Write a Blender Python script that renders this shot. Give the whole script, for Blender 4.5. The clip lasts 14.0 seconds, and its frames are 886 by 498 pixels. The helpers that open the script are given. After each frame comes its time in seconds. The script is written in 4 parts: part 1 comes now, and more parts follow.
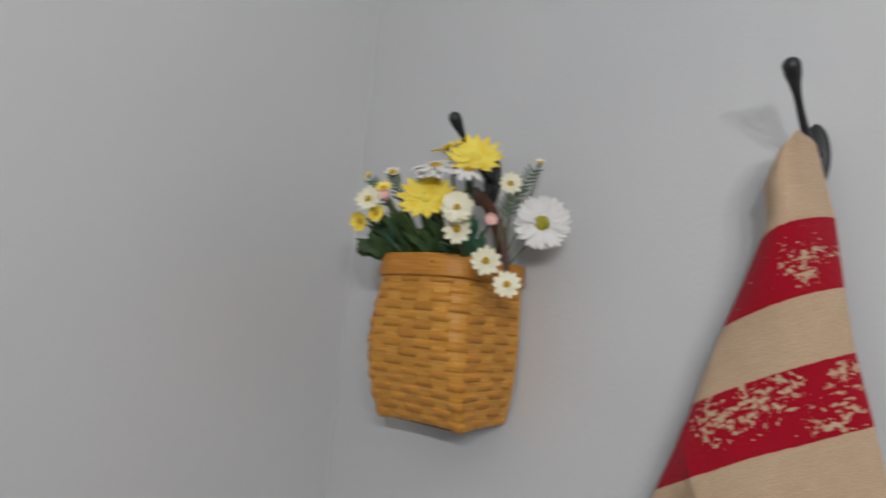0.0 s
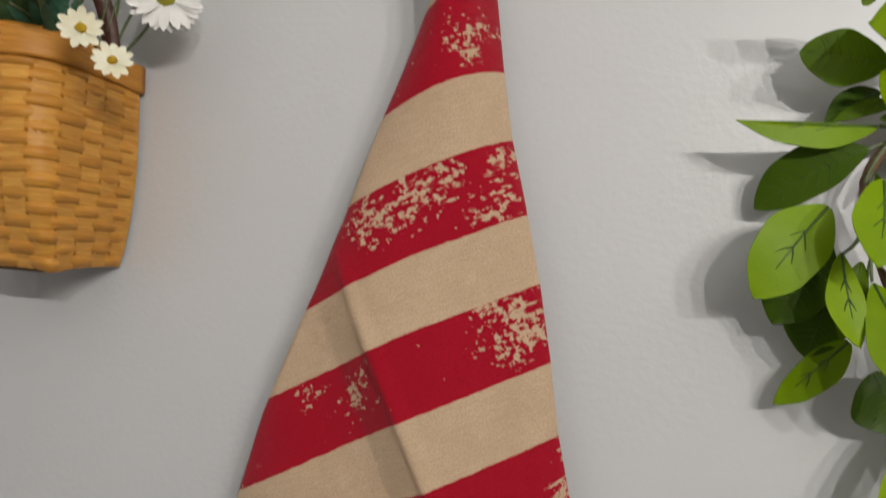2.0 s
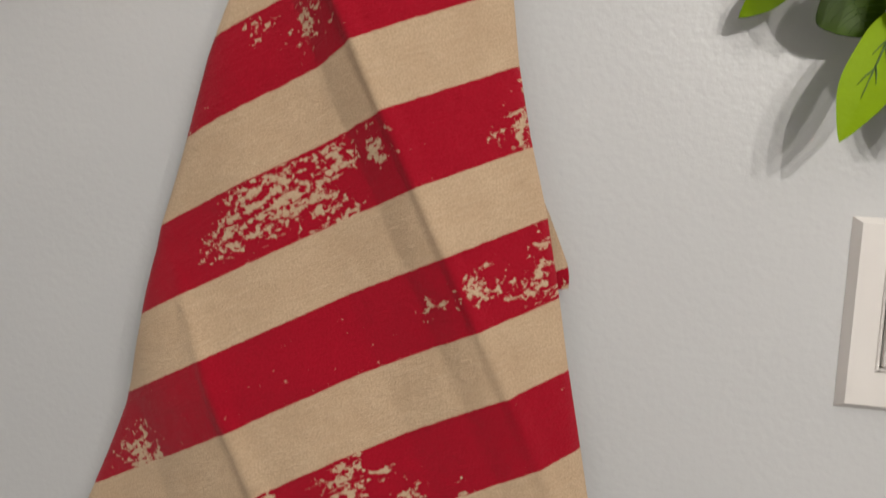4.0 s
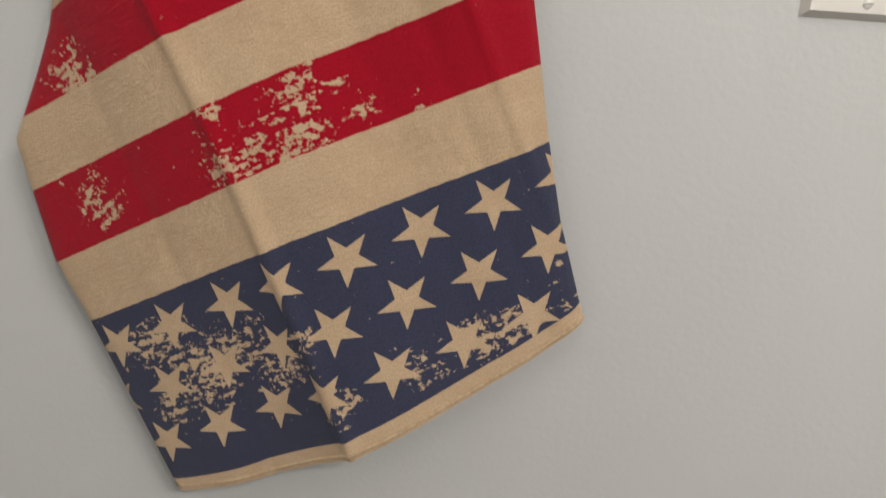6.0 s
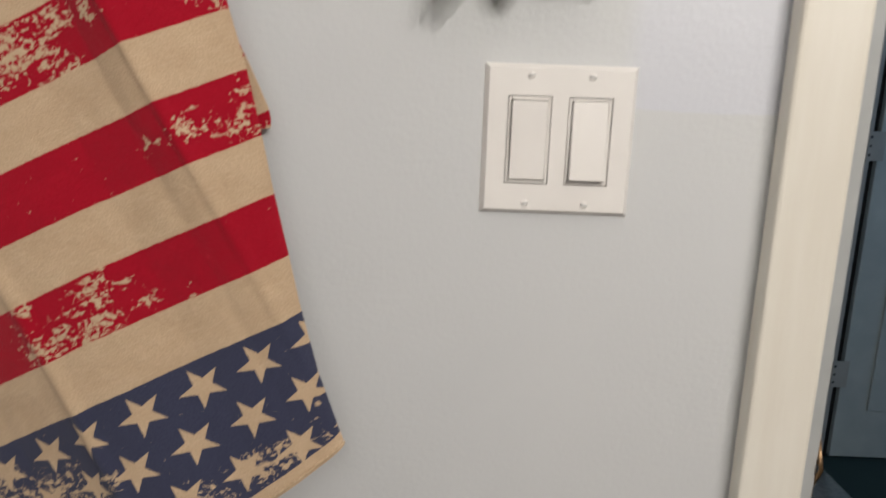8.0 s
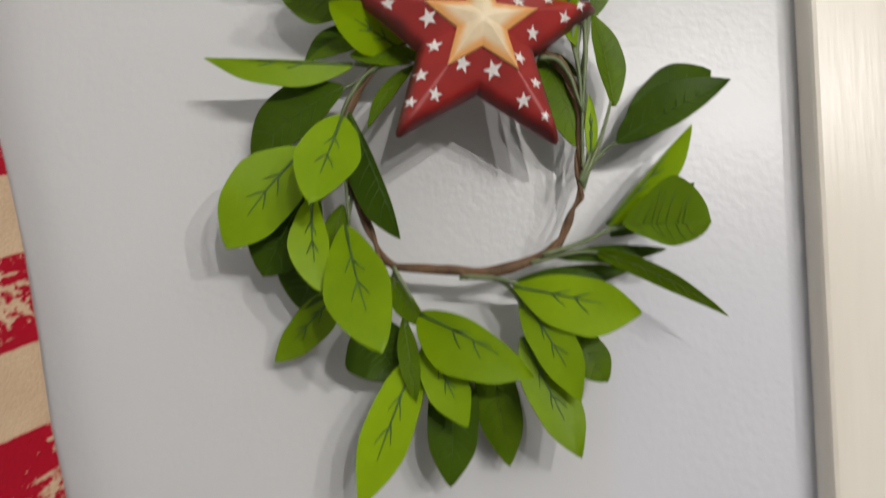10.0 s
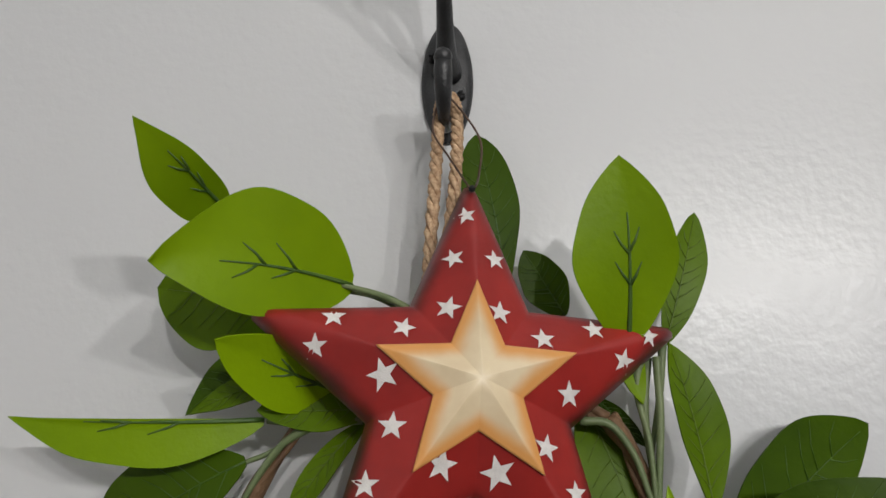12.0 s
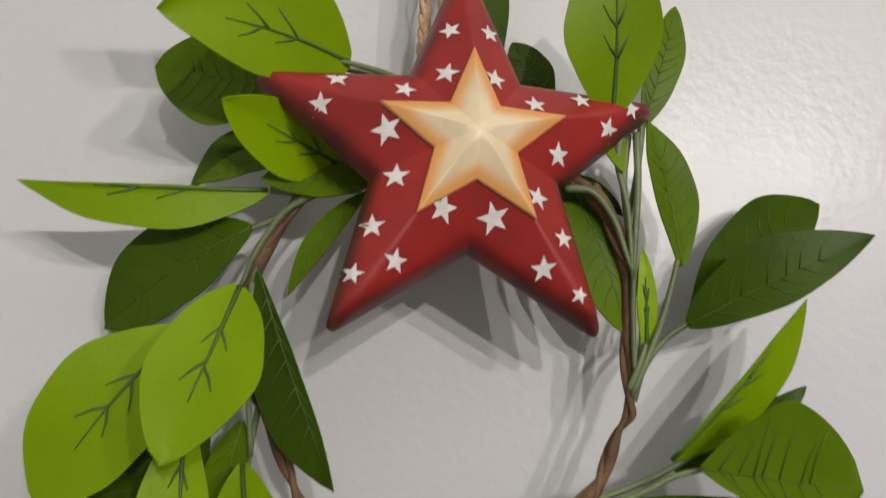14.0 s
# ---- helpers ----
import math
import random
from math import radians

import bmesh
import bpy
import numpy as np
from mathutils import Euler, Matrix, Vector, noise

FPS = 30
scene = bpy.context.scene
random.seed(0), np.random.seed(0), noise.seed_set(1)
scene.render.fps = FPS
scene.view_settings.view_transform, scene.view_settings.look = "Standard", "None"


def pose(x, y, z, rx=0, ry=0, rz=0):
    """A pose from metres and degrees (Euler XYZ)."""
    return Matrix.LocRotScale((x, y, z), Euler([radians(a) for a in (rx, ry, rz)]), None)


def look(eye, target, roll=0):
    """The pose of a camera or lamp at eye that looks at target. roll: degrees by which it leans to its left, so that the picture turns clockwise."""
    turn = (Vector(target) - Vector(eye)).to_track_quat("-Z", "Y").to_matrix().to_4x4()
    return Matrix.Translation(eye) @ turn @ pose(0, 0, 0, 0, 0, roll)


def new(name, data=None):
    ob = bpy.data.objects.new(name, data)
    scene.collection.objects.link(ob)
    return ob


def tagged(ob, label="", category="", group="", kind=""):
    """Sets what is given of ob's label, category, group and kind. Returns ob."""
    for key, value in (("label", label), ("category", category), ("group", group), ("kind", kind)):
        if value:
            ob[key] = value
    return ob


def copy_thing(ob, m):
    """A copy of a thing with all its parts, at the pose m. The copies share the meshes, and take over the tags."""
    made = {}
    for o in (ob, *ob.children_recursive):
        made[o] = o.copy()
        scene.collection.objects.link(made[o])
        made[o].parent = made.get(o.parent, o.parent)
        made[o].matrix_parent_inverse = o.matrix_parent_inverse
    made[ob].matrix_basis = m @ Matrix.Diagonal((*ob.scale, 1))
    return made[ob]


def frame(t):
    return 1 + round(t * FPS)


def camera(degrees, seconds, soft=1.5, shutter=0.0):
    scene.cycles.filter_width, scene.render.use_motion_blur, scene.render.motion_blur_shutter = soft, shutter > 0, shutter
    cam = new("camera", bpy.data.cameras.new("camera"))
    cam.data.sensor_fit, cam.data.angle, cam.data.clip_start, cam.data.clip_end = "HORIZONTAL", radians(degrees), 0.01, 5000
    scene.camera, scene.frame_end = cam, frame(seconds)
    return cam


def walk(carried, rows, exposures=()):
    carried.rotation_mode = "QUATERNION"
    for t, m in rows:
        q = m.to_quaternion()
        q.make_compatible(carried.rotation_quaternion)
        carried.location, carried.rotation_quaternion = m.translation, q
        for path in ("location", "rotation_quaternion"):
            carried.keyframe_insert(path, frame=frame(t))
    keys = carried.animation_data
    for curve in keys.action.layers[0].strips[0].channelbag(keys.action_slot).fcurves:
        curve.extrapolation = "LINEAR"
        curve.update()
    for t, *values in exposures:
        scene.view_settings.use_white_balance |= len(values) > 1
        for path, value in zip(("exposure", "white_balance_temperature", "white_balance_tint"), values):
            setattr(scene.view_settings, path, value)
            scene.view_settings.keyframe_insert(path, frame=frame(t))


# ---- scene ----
cam = camera(65.1, 14.0, 1.5, 0.4)
EXPOSURES = [(0.0, -0.52, 6050, 10), (0.5, -0.46, 6150, 10), (1.5, -0.36, 6400, 10), (3.0, -0.2, 6550, 11), (5.5, -0.12, 6650, 9), (6.5, -0.03, 6650, 8.5), (7.0, -0.01, 6600, 10), (7.5, -0.08, 6600, 10), (8.2, -0.15, 6550, 10.5), (10.5, -0.40, 6350, 11), (12.0, -0.53, 6250, 10), (13.0, -0.50, 6300, 10), (14.0, -0.36, 6550, 12)]
PATH = [
    (0, (0.056, -0.564, 1.527), (-1.266, 0.918, 1.764), 5.5),
    (0.5, (0.031, -0.517, 1.532), (-0.924, 1.221, 1.792), 3.0),
    (1, (0.025, -0.486, 1.522), (-0.627, 1.39, 1.764), 2.0),
    (1.5, (0.02, -0.47, 1.483), (-0.489, 1.456, 1.661), 2.8),
    (2, (0.016, -0.461, 1.447), (-0.443, 1.484, 1.541), 3.2),
    (2.5, (0.016, -0.45, 1.398), (-0.4, 1.505, 1.44), 3.0),
    (3, (0.014, -0.448, 1.355), (-0.35, 1.519, 1.333), 2.9),
    (3.2, (0.017, -0.446, 1.339), (-0.339, 1.521, 1.284), 3.0),
    (5.3, (0.026, -0.444, 1.169), (-0.217, 1.509, 0.816), 3.9),
    (5.5, (0.027, -0.445, 1.152), (-0.193, 1.502, 0.749), 4.0),
    (6, (0.028, -0.449, 1.122), (-0.121, 1.476, 0.601), 4.4),
    (6.5, (0.044, -0.456, 1.118), (-0.067, 1.446, 0.509), 4.3),
    (7, (0.079, -0.492, 1.154), (-0.012, 1.415, 0.559), 3.5),
    (7.5, (0.139, -0.525, 1.205), (0.014, 1.393, 0.655), 2.5),
    (8, (0.172, -0.544, 1.244), (0.147, 1.415, 0.838), 2.1),
    (8.2, (0.181, -0.549, 1.252), (0.177, 1.423, 0.918), 1.7),
    (10.3, (0.212, -0.368, 1.453), (0.192, 1.622, 1.658), -1),
    (10.5, (0.213, -0.348, 1.472), (0.183, 1.634, 1.736), -0.9),
    (10.7, (0.217, -0.328, 1.496), (0.171, 1.647, 1.814), -1.1),
    (11, (0.219, -0.304, 1.520), (0.169, 1.652, 1.932), -0.5),
    (11.5, (0.225, -0.276, 1.541), (0.161, 1.663, 2.027), -0),
    (12, (0.229, -0.259, 1.547), (0.141, 1.679, 2.035), 0.3),
    (12.5, (0.23, -0.252, 1.545), (0.13, 1.698, 1.979), 0.2),
    (13, (0.232, -0.247, 1.536), (0.129, 1.718, 1.892), 0.1),
    (13.5, (0.229, -0.252, 1.520), (0.169, 1.725, 1.817), -0),
    (14, (0.216, -0.264, 1.501), (0.256, 1.722, 1.729), 0),
]
walk(cam, [(t, look(eye, target, roll)) for t, eye, target, roll in PATH], EXPOSURES)

# ---- world and lights ----
world = bpy.data.worlds.new("world")
scene.world = world
world.use_nodes = True
world.node_tree.nodes["Background"].inputs[0].default_value = (0.45, 0.6, 0.9, 1)
world.node_tree.nodes["Background"].inputs[1].default_value = 0.02

LAMP_POWER = 21.5


def bulb(x, y, z, watts, colour, radius):
    data = bpy.data.lights.new("bulb", "POINT")
    data.energy, data.color, data.shadow_soft_size = watts, colour, radius
    ob = new("vanity_bulb", data)
    ob.location = (x, y, z)
    return ob


# a bar of three bulbs over the basin, behind the camera
for bx in (0.55, 0.79, 1.05):
    bulb(bx, -1.30, 1.86, LAMP_POWER, (1.0, 0.95, 0.89), 0.014)

# daylight from a window of the next room
day = bpy.data.lights.new("window_daylight", "AREA")
day.shape, day.size, day.size_y, day.energy, day.color = "RECTANGLE", 1.0, 1.2, 5.0, (0.35, 0.66, 1.0)
day_ob = new("window_daylight", day)
day_ob.matrix_world = look((2.9, 0.9, 1.4), (1.6, 1.8, 0.7))


# ---- building helpers ----
def world_loc(ob):
    p = Vector((0, 0, 0))
    while ob:
        p += ob.location
        ob = ob.parent
    return p


def thing(name, at, label, category, group="", kind=""):
    ob = new(name)
    ob.location = at
    ob.empty_display_size = 0.02
    return tagged(ob, label, category, group, kind)


def part(name, bm, material, parent=None, label="", smooth=True, uv=None):
    """Link a bmesh that is built in world places as one mesh under its thing."""
    me = bpy.data.meshes.new(name)
    if parent:
        bmesh.ops.translate(bm, verts=bm.verts, vec=-world_loc(parent))
    bmesh.ops.recalc_face_normals(bm, faces=bm.faces)
    bm.to_mesh(me)
    bm.free()
    for p in me.polygons:
        p.use_smooth = smooth
    if material:
        me.materials.append(material)
    ob = new(name, me)
    ob.parent = parent
    if label:
        tagged(ob, label)
    return ob


def structure(name, bm, material, label, category, smooth=False):
    return tagged(part(name, bm, material, None, "", smooth), label, category, "", "structure")


def box(bm, x0, x1, y0, y1, z0, z1, bevel=0.0, segments=2):
    made = bmesh.ops.create_cube(bm, size=1.0)["verts"]
    for v in made:
        v.co = Vector(((x0 + x1) / 2 + v.co.x * (x1 - x0), (y0 + y1) / 2 + v.co.y * (y1 - y0), (z0 + z1) / 2 + v.co.z * (z1 - z0)))
    if bevel:
        edges = {e for v in made for e in v.link_edges}
        bmesh.ops.bevel(bm, geom=list(edges), offset=bevel, segments=segments, profile=0.5, affect="EDGES")
    return bm


def tube(bm, points, radii, sides=10, flat=1.0):
    """A tapered tube along points; flat squeezes it across its second axis."""
    points = [Vector(p) for p in points]
    rings, up = [], Vector((0.13, -0.97, 0.2))
    for i, p in enumerate(points):
        d = (points[min(i + 1, len(points) - 1)] - points[max(i - 1, 0)]).normalized()
        a = d.cross(up)
        a = a.normalized() if a.length > 1e-4 else Vector((1, 0, 0))
        b = d.cross(a).normalized()
        r = radii[min(i, len(radii) - 1)]
        rings.append([bm.verts.new(p + a * (r * math.cos(2 * math.pi * k / sides)) + b * (r * flat * math.sin(2 * math.pi * k / sides))) for k in range(sides)])
    for r0, r1 in zip(rings, rings[1:]):
        for k in range(sides):
            bm.faces.new((r0[k], r0[(k + 1) % sides], r1[(k + 1) % sides], r1[k]))
    bm.faces.new(rings[0][::-1])
    bm.faces.new(rings[-1])
    return bm


def spline(points, steps=6):
    """Catmull-Rom points through a few knots."""
    pts = [Vector(p) for p in points]
    pts = [2 * pts[0] - pts[1]] + pts + [2 * pts[-1] - pts[-2]]
    out = []
    for i in range(1, len(pts) - 2):
        a, b, c, d = pts[i - 1:i + 3]
        for k in range(steps):
            t = k / steps
            out.append(0.5 * ((2 * b) + (c - a) * t + (2 * a - 5 * b + 4 * c - d) * t * t + (3 * b - 3 * c + d - a) * t ** 3))
    return out + [pts[-2]]


def polyline(rows, t):
    """A value on a chain of (t, a, b) rows."""
    for r0, r1 in zip(rows, rows[1:]):
        if t <= r1[0]:
            f = (t - r0[0]) / (r1[0] - r0[0])
            return r0[1] + (r1[1] - r0[1]) * f, r0[2] + (r1[2] - r0[2]) * f
    return rows[-1][1], rows[-1][2]


# ---- material helpers ----
class Val:
    """A number in a node tree, so that patterns can be written as formulas."""

    def __init__(self, tree, socket):
        self.tree, self.socket = tree, socket

    def op(self, kind, *others):
        n = self.tree.nodes.new("ShaderNodeMath")
        n.operation = kind
        for i, o in enumerate((self, *others)):
            if isinstance(o, Val):
                self.tree.links.new(o.socket, n.inputs[i])
            else:
                n.inputs[i].default_value = o
        return Val(self.tree, n.outputs[0])

    def __add__(self, o): return self.op("ADD", o)
    def __sub__(self, o): return self.op("SUBTRACT", o)
    def __mul__(self, o): return self.op("MULTIPLY", o)
    def __truediv__(self, o): return self.op("DIVIDE", o)
    def above(self, o): return self.op("GREATER_THAN", o)
    def below(self, o): return self.op("LESS_THAN", o)

    def soft(self, lo, hi):
        n = self.tree.nodes.new("ShaderNodeMapRange")
        n.interpolation_type = "SMOOTHSTEP"
        n.inputs["From Min"].default_value, n.inputs["From Max"].default_value = lo, hi
        self.tree.links.new(self.socket, n.inputs["Value"])
        return Val(self.tree, n.outputs["Result"])


class Look:
    """A principled material with a few shorthands."""

    def __init__(self, name, colour, rough=0.5, metal=0.0, specular=0.5):
        self.m = bpy.data.materials.new(name)
        self.m.use_nodes = True
        self.t = self.m.node_tree
        self.b = self.t.nodes["Principled BSDF"]
        self.b.inputs["Base Color"].default_value = (*colour, 1)
        self.b.inputs["Roughness"].default_value = rough
        self.b.inputs["Metallic"].default_value = metal
        self.b.inputs["Specular IOR Level"].default_value = specular
        self.colour = colour
        self.height = None

    def coords(self, kind="Object"):
        n = self.t.nodes.new("ShaderNodeTexCoord")
        return n.outputs[kind]

    def noise(self, scale, detail=3.0, kind="Object", rough=0.55, vector=None, stretch=None, twist=0.0):
        n = self.t.nodes.new("ShaderNodeTexNoise")
        n.inputs["Scale"].default_value, n.inputs["Detail"].default_value, n.inputs["Roughness"].default_value = scale, detail, rough
        n.inputs["Distortion"].default_value = twist
        v = vector or self.coords(kind)
        if stretch:
            mp = self.t.nodes.new("ShaderNodeMapping")
            mp.inputs["Scale"].default_value = stretch
            self.t.links.new(v, mp.inputs["Vector"])
            v = mp.outputs[0]
        self.t.links.new(v, n.inputs["Vector"])
        return Val(self.t, n.outputs["Fac"])

    def axes(self, kind="Object"):
        n = self.t.nodes.new("ShaderNodeSeparateXYZ")
        self.t.links.new(self.coords(kind), n.inputs[0])
        return [Val(self.t, n.outputs[i]) for i in range(3)]

    def mix(self, fac, a, b):
        n = self.t.nodes.new("ShaderNodeMix")
        n.data_type = "RGBA"
        for key, val in ((0, fac), (6, a), (7, b)):
            if isinstance(val, Val):
                self.t.links.new(val.socket, n.inputs[key])
            elif isinstance(val, tuple):
                n.inputs[key].default_value = (*val, 1)
            elif isinstance(val, float):
                n.inputs[key].default_value = val
            else:
                self.t.links.new(val, n.inputs[key])
        return n.outputs[2]

    def paint(self, socket):
        self.t.links.new(socket, self.b.inputs["Base Color"])
        return self

    def rough(self, val):
        self.t.links.new(val.socket, self.b.inputs["Roughness"])
        return self

    def bump(self, val, strength, distance):
        n = self.t.nodes.new("ShaderNodeBump")
        n.inputs["Strength"].default_value, n.inputs["Distance"].default_value = strength, distance
        self.t.links.new(val.socket, n.inputs["Height"])
        if self.height:
            self.t.links.new(self.height, n.inputs["Normal"])
        self.height = n.outputs[0]
        self.t.links.new(self.height, self.b.inputs["Normal"])
        return self

    def random(self):
        n = self.t.nodes.new("ShaderNodeObjectInfo")
        return Val(self.t, n.outputs["Random"])


def speckled(name, dark, light, scale, rough=0.5, metal=0.0, bump=0.0, specular=0.5):
    lk = Look(name, light, rough, metal, specular)
    n = lk.noise(scale, 4)
    lk.paint(lk.mix(n.soft(0.3, 0.7), dark, light))
    if bump:
        lk.bump(lk.noise(scale * 6, 3), bump, 0.001)
    return lk.m


# ---- materials ----
def wall_material():
    lk = Look("wall_paint", (0.6, 0.61, 0.62), 0.34, 0.0, 0.42)
    x, y, z = lk.axes()
    big = lk.noise(2.3, 3)
    base = lk.mix(big.soft(0.3, 0.7), (0.575, 0.585, 0.595), (0.605, 0.612, 0.618))
    # a bluer strip of the wall's colour above the switch's edge
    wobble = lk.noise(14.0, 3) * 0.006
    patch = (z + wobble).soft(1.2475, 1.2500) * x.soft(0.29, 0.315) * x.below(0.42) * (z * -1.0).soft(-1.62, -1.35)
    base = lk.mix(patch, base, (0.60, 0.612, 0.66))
    specks = lk.noise(900.0, 1).above(0.80)
    lk.paint(lk.mix(specks * 0.35, base, (0.7, 0.7, 0.69)))
    peel = lk.noise(210.0, 2.5, rough=0.5)
    broad = lk.noise(60.0, 2)
    lk.bump(broad, 0.07, 0.0012)
    lk.bump(peel, 0.26, 0.001)
    lk.rough(lk.noise(40.0, 3) * 0.1 + 0.27)
    return lk.m


WALL = wall_material()


def trim_material():
    lk = Look("trim_paint", (0.74, 0.70, 0.62), 0.3)
    n = lk.noise(6.0, 4, stretch=(6, 6, 0.6))
    lk.paint(lk.mix(n.soft(0.3, 0.75), (0.70, 0.655, 0.57), (0.77, 0.735, 0.66)))
    lk.bump(lk.noise(90.0, 3, stretch=(3, 3, 0.25)), 0.25, 0.0008)
    return lk.m


TRIM = trim_material()
CEILING = speckled("ceiling_paint", (0.74, 0.74, 0.73), (0.8, 0.8, 0.79), 8.0, 0.8, 0.0, 0.3)
# the bathroom floor is out of view, kept dark so it bounces less light
FLOOR = speckled("darkened_floor", (0.10, 0.085, 0.07), (0.16, 0.14, 0.12), 5.0, 0.4, 0.0, 0.1)
CARPET = speckled("dark_carpet", (0.012, 0.035, 0.038), (0.03, 0.06, 0.06), 240.0, 0.95, 0.0, 0.6)
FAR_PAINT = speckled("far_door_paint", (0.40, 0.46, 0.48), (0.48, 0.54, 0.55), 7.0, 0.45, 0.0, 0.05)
# far-room grey; also painted shade for the near jamb, switch recesses and slots
FAR_AND_SHADED_TRIM = speckled("far_and_shaded_trim", (0.33, 0.34, 0.34), (0.40, 0.41, 0.41), 9.0, 0.5)
# colour of the unseen east and south walls, darkened to cut bounced light
UNSEEN_DARK = speckled("darkened_unseen_wall", (0.22, 0.215, 0.205), (0.27, 0.265, 0.255), 4.0, 0.6)
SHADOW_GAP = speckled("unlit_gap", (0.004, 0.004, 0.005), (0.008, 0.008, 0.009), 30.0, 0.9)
STEEL = speckled("brushed_steel", (0.45, 0.47, 0.5), (0.62, 0.64, 0.66), 60.0, 0.3, 1.0, 0.05)
BRASS = speckled("worn_brass", (0.32, 0.2, 0.11), (0.5, 0.33, 0.2), 90.0, 0.35, 1.0, 0.1)
PLASTIC = speckled("white_plastic", (0.77, 0.74, 0.71), (0.80, 0.77, 0.74), 20.0, 0.3, 0.0, 0.02)
IRON = speckled("black_powder_coat", (0.010, 0.011, 0.012), (0.022, 0.023, 0.025), 160.0, 0.42, 0.0, 0.35)


def leaf_material(name, dark, light):
    lk = Look(name, light, 0.42, 0.0, 0.13)
    n = lk.noise(26.0, 4)
    tone = lk.mix(n.soft(0.3, 0.75), dark, light)
    fresh = tuple(min(1.0, c * 1.28) for c in light)
    tone = lk.mix(lk.random() * 0.5, tone, fresh)
    lk.paint(tone)
    lk.bump(lk.noise(420.0, 3), 0.25, 0.0006)
    lk.b.inputs["Subsurface Weight"].default_value = 0.0
    return lk.m


LEAF_LIGHT = leaf_material("leaf_light", (0.12, 0.205, 0.0), (0.165, 0.27, 0.0005))
LEAF_BRIGHT = leaf_material("leaf_bright", (0.15, 0.25, 0.0), (0.205, 0.325, 0.0005))
LEAF_MID = leaf_material("leaf_mid", (0.055, 0.105, 0.0), (0.088, 0.155, 0.001))
LEAF_DARK = leaf_material("leaf_dark", (0.022, 0.050, 0.0), (0.044, 0.086, 0.001))
VEIN_DARK = speckled("leaf_vein_pale", (0.034, 0.085, 0.003), (0.055, 0.12, 0.005), 80.0, 0.5)
VEIN_MID = speckled("leaf_vein_mid", (0.062, 0.115, 0.002), (0.09, 0.15, 0.003), 80.0, 0.5)
VEIN = speckled("leaf_vein", (0.035, 0.085, 0.010), (0.06, 0.12, 0.014), 80.0, 0.5)
STEM = speckled("plastic_stem", (0.09, 0.13, 0.05), (0.16, 0.2, 0.09), 60.0, 0.5, 0.0, 0.3)
VINE = speckled("brown_vine", (0.07, 0.035, 0.015), (0.17, 0.095, 0.045), 70.0, 0.7, 0.0, 0.8)
WIRE = speckled("rusty_wire", (0.06, 0.035, 0.025), (0.12, 0.075, 0.055), 200.0, 0.5, 0.6)


def jute_material():
    lk = Look("jute_rope", (0.5, 0.34, 0.2), 0.9)
    n = lk.noise(700.0, 4)
    lk.paint(lk.mix(n.soft(0.3, 0.7), (0.33, 0.2, 0.11), (0.62, 0.44, 0.28)))
    lk.bump(n, 0.8, 0.0006)
    return lk.m


JUTE = jute_material()


def splint_material(name, dark, light):
    lk = Look(name, light, 0.48, 0.0, 0.38)
    grain = lk.noise(18.0, 5, stretch=(2.0, 2.0, 22.0), rough=0.65)
    base = lk.mix(grain.soft(0.25, 0.75), dark, light)
    shift = lk.random()
    base = lk.mix(shift * 0.40, base, tuple(c * 0.72 for c in dark))
    lk.paint(base)
    lk.bump(grain, 0.3, 0.0006)
    return lk.m


SPLINT = splint_material("honey_splint", (0.49, 0.195, 0.022), (0.74, 0.355, 0.055))
STAKE = splint_material("pale_splint", (0.55, 0.235, 0.03), (0.77, 0.41, 0.08))
RIM = splint_material("rim_splint", (0.46, 0.18, 0.02), (0.62, 0.28, 0.04))
# dark brown that paints the shade seen between the splints
GAP_SHADE = speckled("shaded_basket_inside", (0.10, 0.05, 0.018), (0.16, 0.08, 0.03), 40.0, 0.8)
LEATHER = speckled("brown_leather", (0.05, 0.018, 0.01), (0.11, 0.04, 0.022), 120.0, 0.4, 0.0, 0.5)
PETAL_WHITE = speckled("white_petal", (0.74, 0.73, 0.7), (0.84, 0.83, 0.81), 90.0, 0.75, 0.0, 0.3)
PETAL_CREAM = speckled("cream_petal", (0.77, 0.73, 0.52), (0.84, 0.82, 0.66), 90.0, 0.75, 0.0, 0.3)
PETAL_YELLOW = speckled("yellow_petal", (0.86, 0.63, 0.04), (0.92, 0.78, 0.13), 70.0, 0.7, 0.0, 0.3)
PETAL_PINK = speckled("pink_petal", (0.7, 0.40, 0.34), (0.82, 0.56, 0.5), 120.0, 0.75, 0.0, 0.3)
POLLEN = speckled("yellow_pollen", (0.62, 0.36, 0.01), (0.82, 0.55, 0.03), 900.0, 0.85, 0.0, 0.9)
POLLEN_GREEN = speckled("green_pollen", (0.36, 0.34, 0.02), (0.55, 0.5, 0.05), 900.0, 0.85, 0.0, 0.9)
FOLIAGE = speckled("dull_foliage", (0.02, 0.05, 0.012), (0.05, 0.10, 0.025), 120.0, 0.6, 0.0, 0.4)
FERN = speckled("grey_fern", (0.05, 0.09, 0.06), (0.12, 0.16, 0.11), 160.0, 0.7)
TEAL_LEAF = speckled("teal_foliage", (0.025, 0.09, 0.05), (0.05, 0.15, 0.085), 120.0, 0.55, 0.0, 0.3)


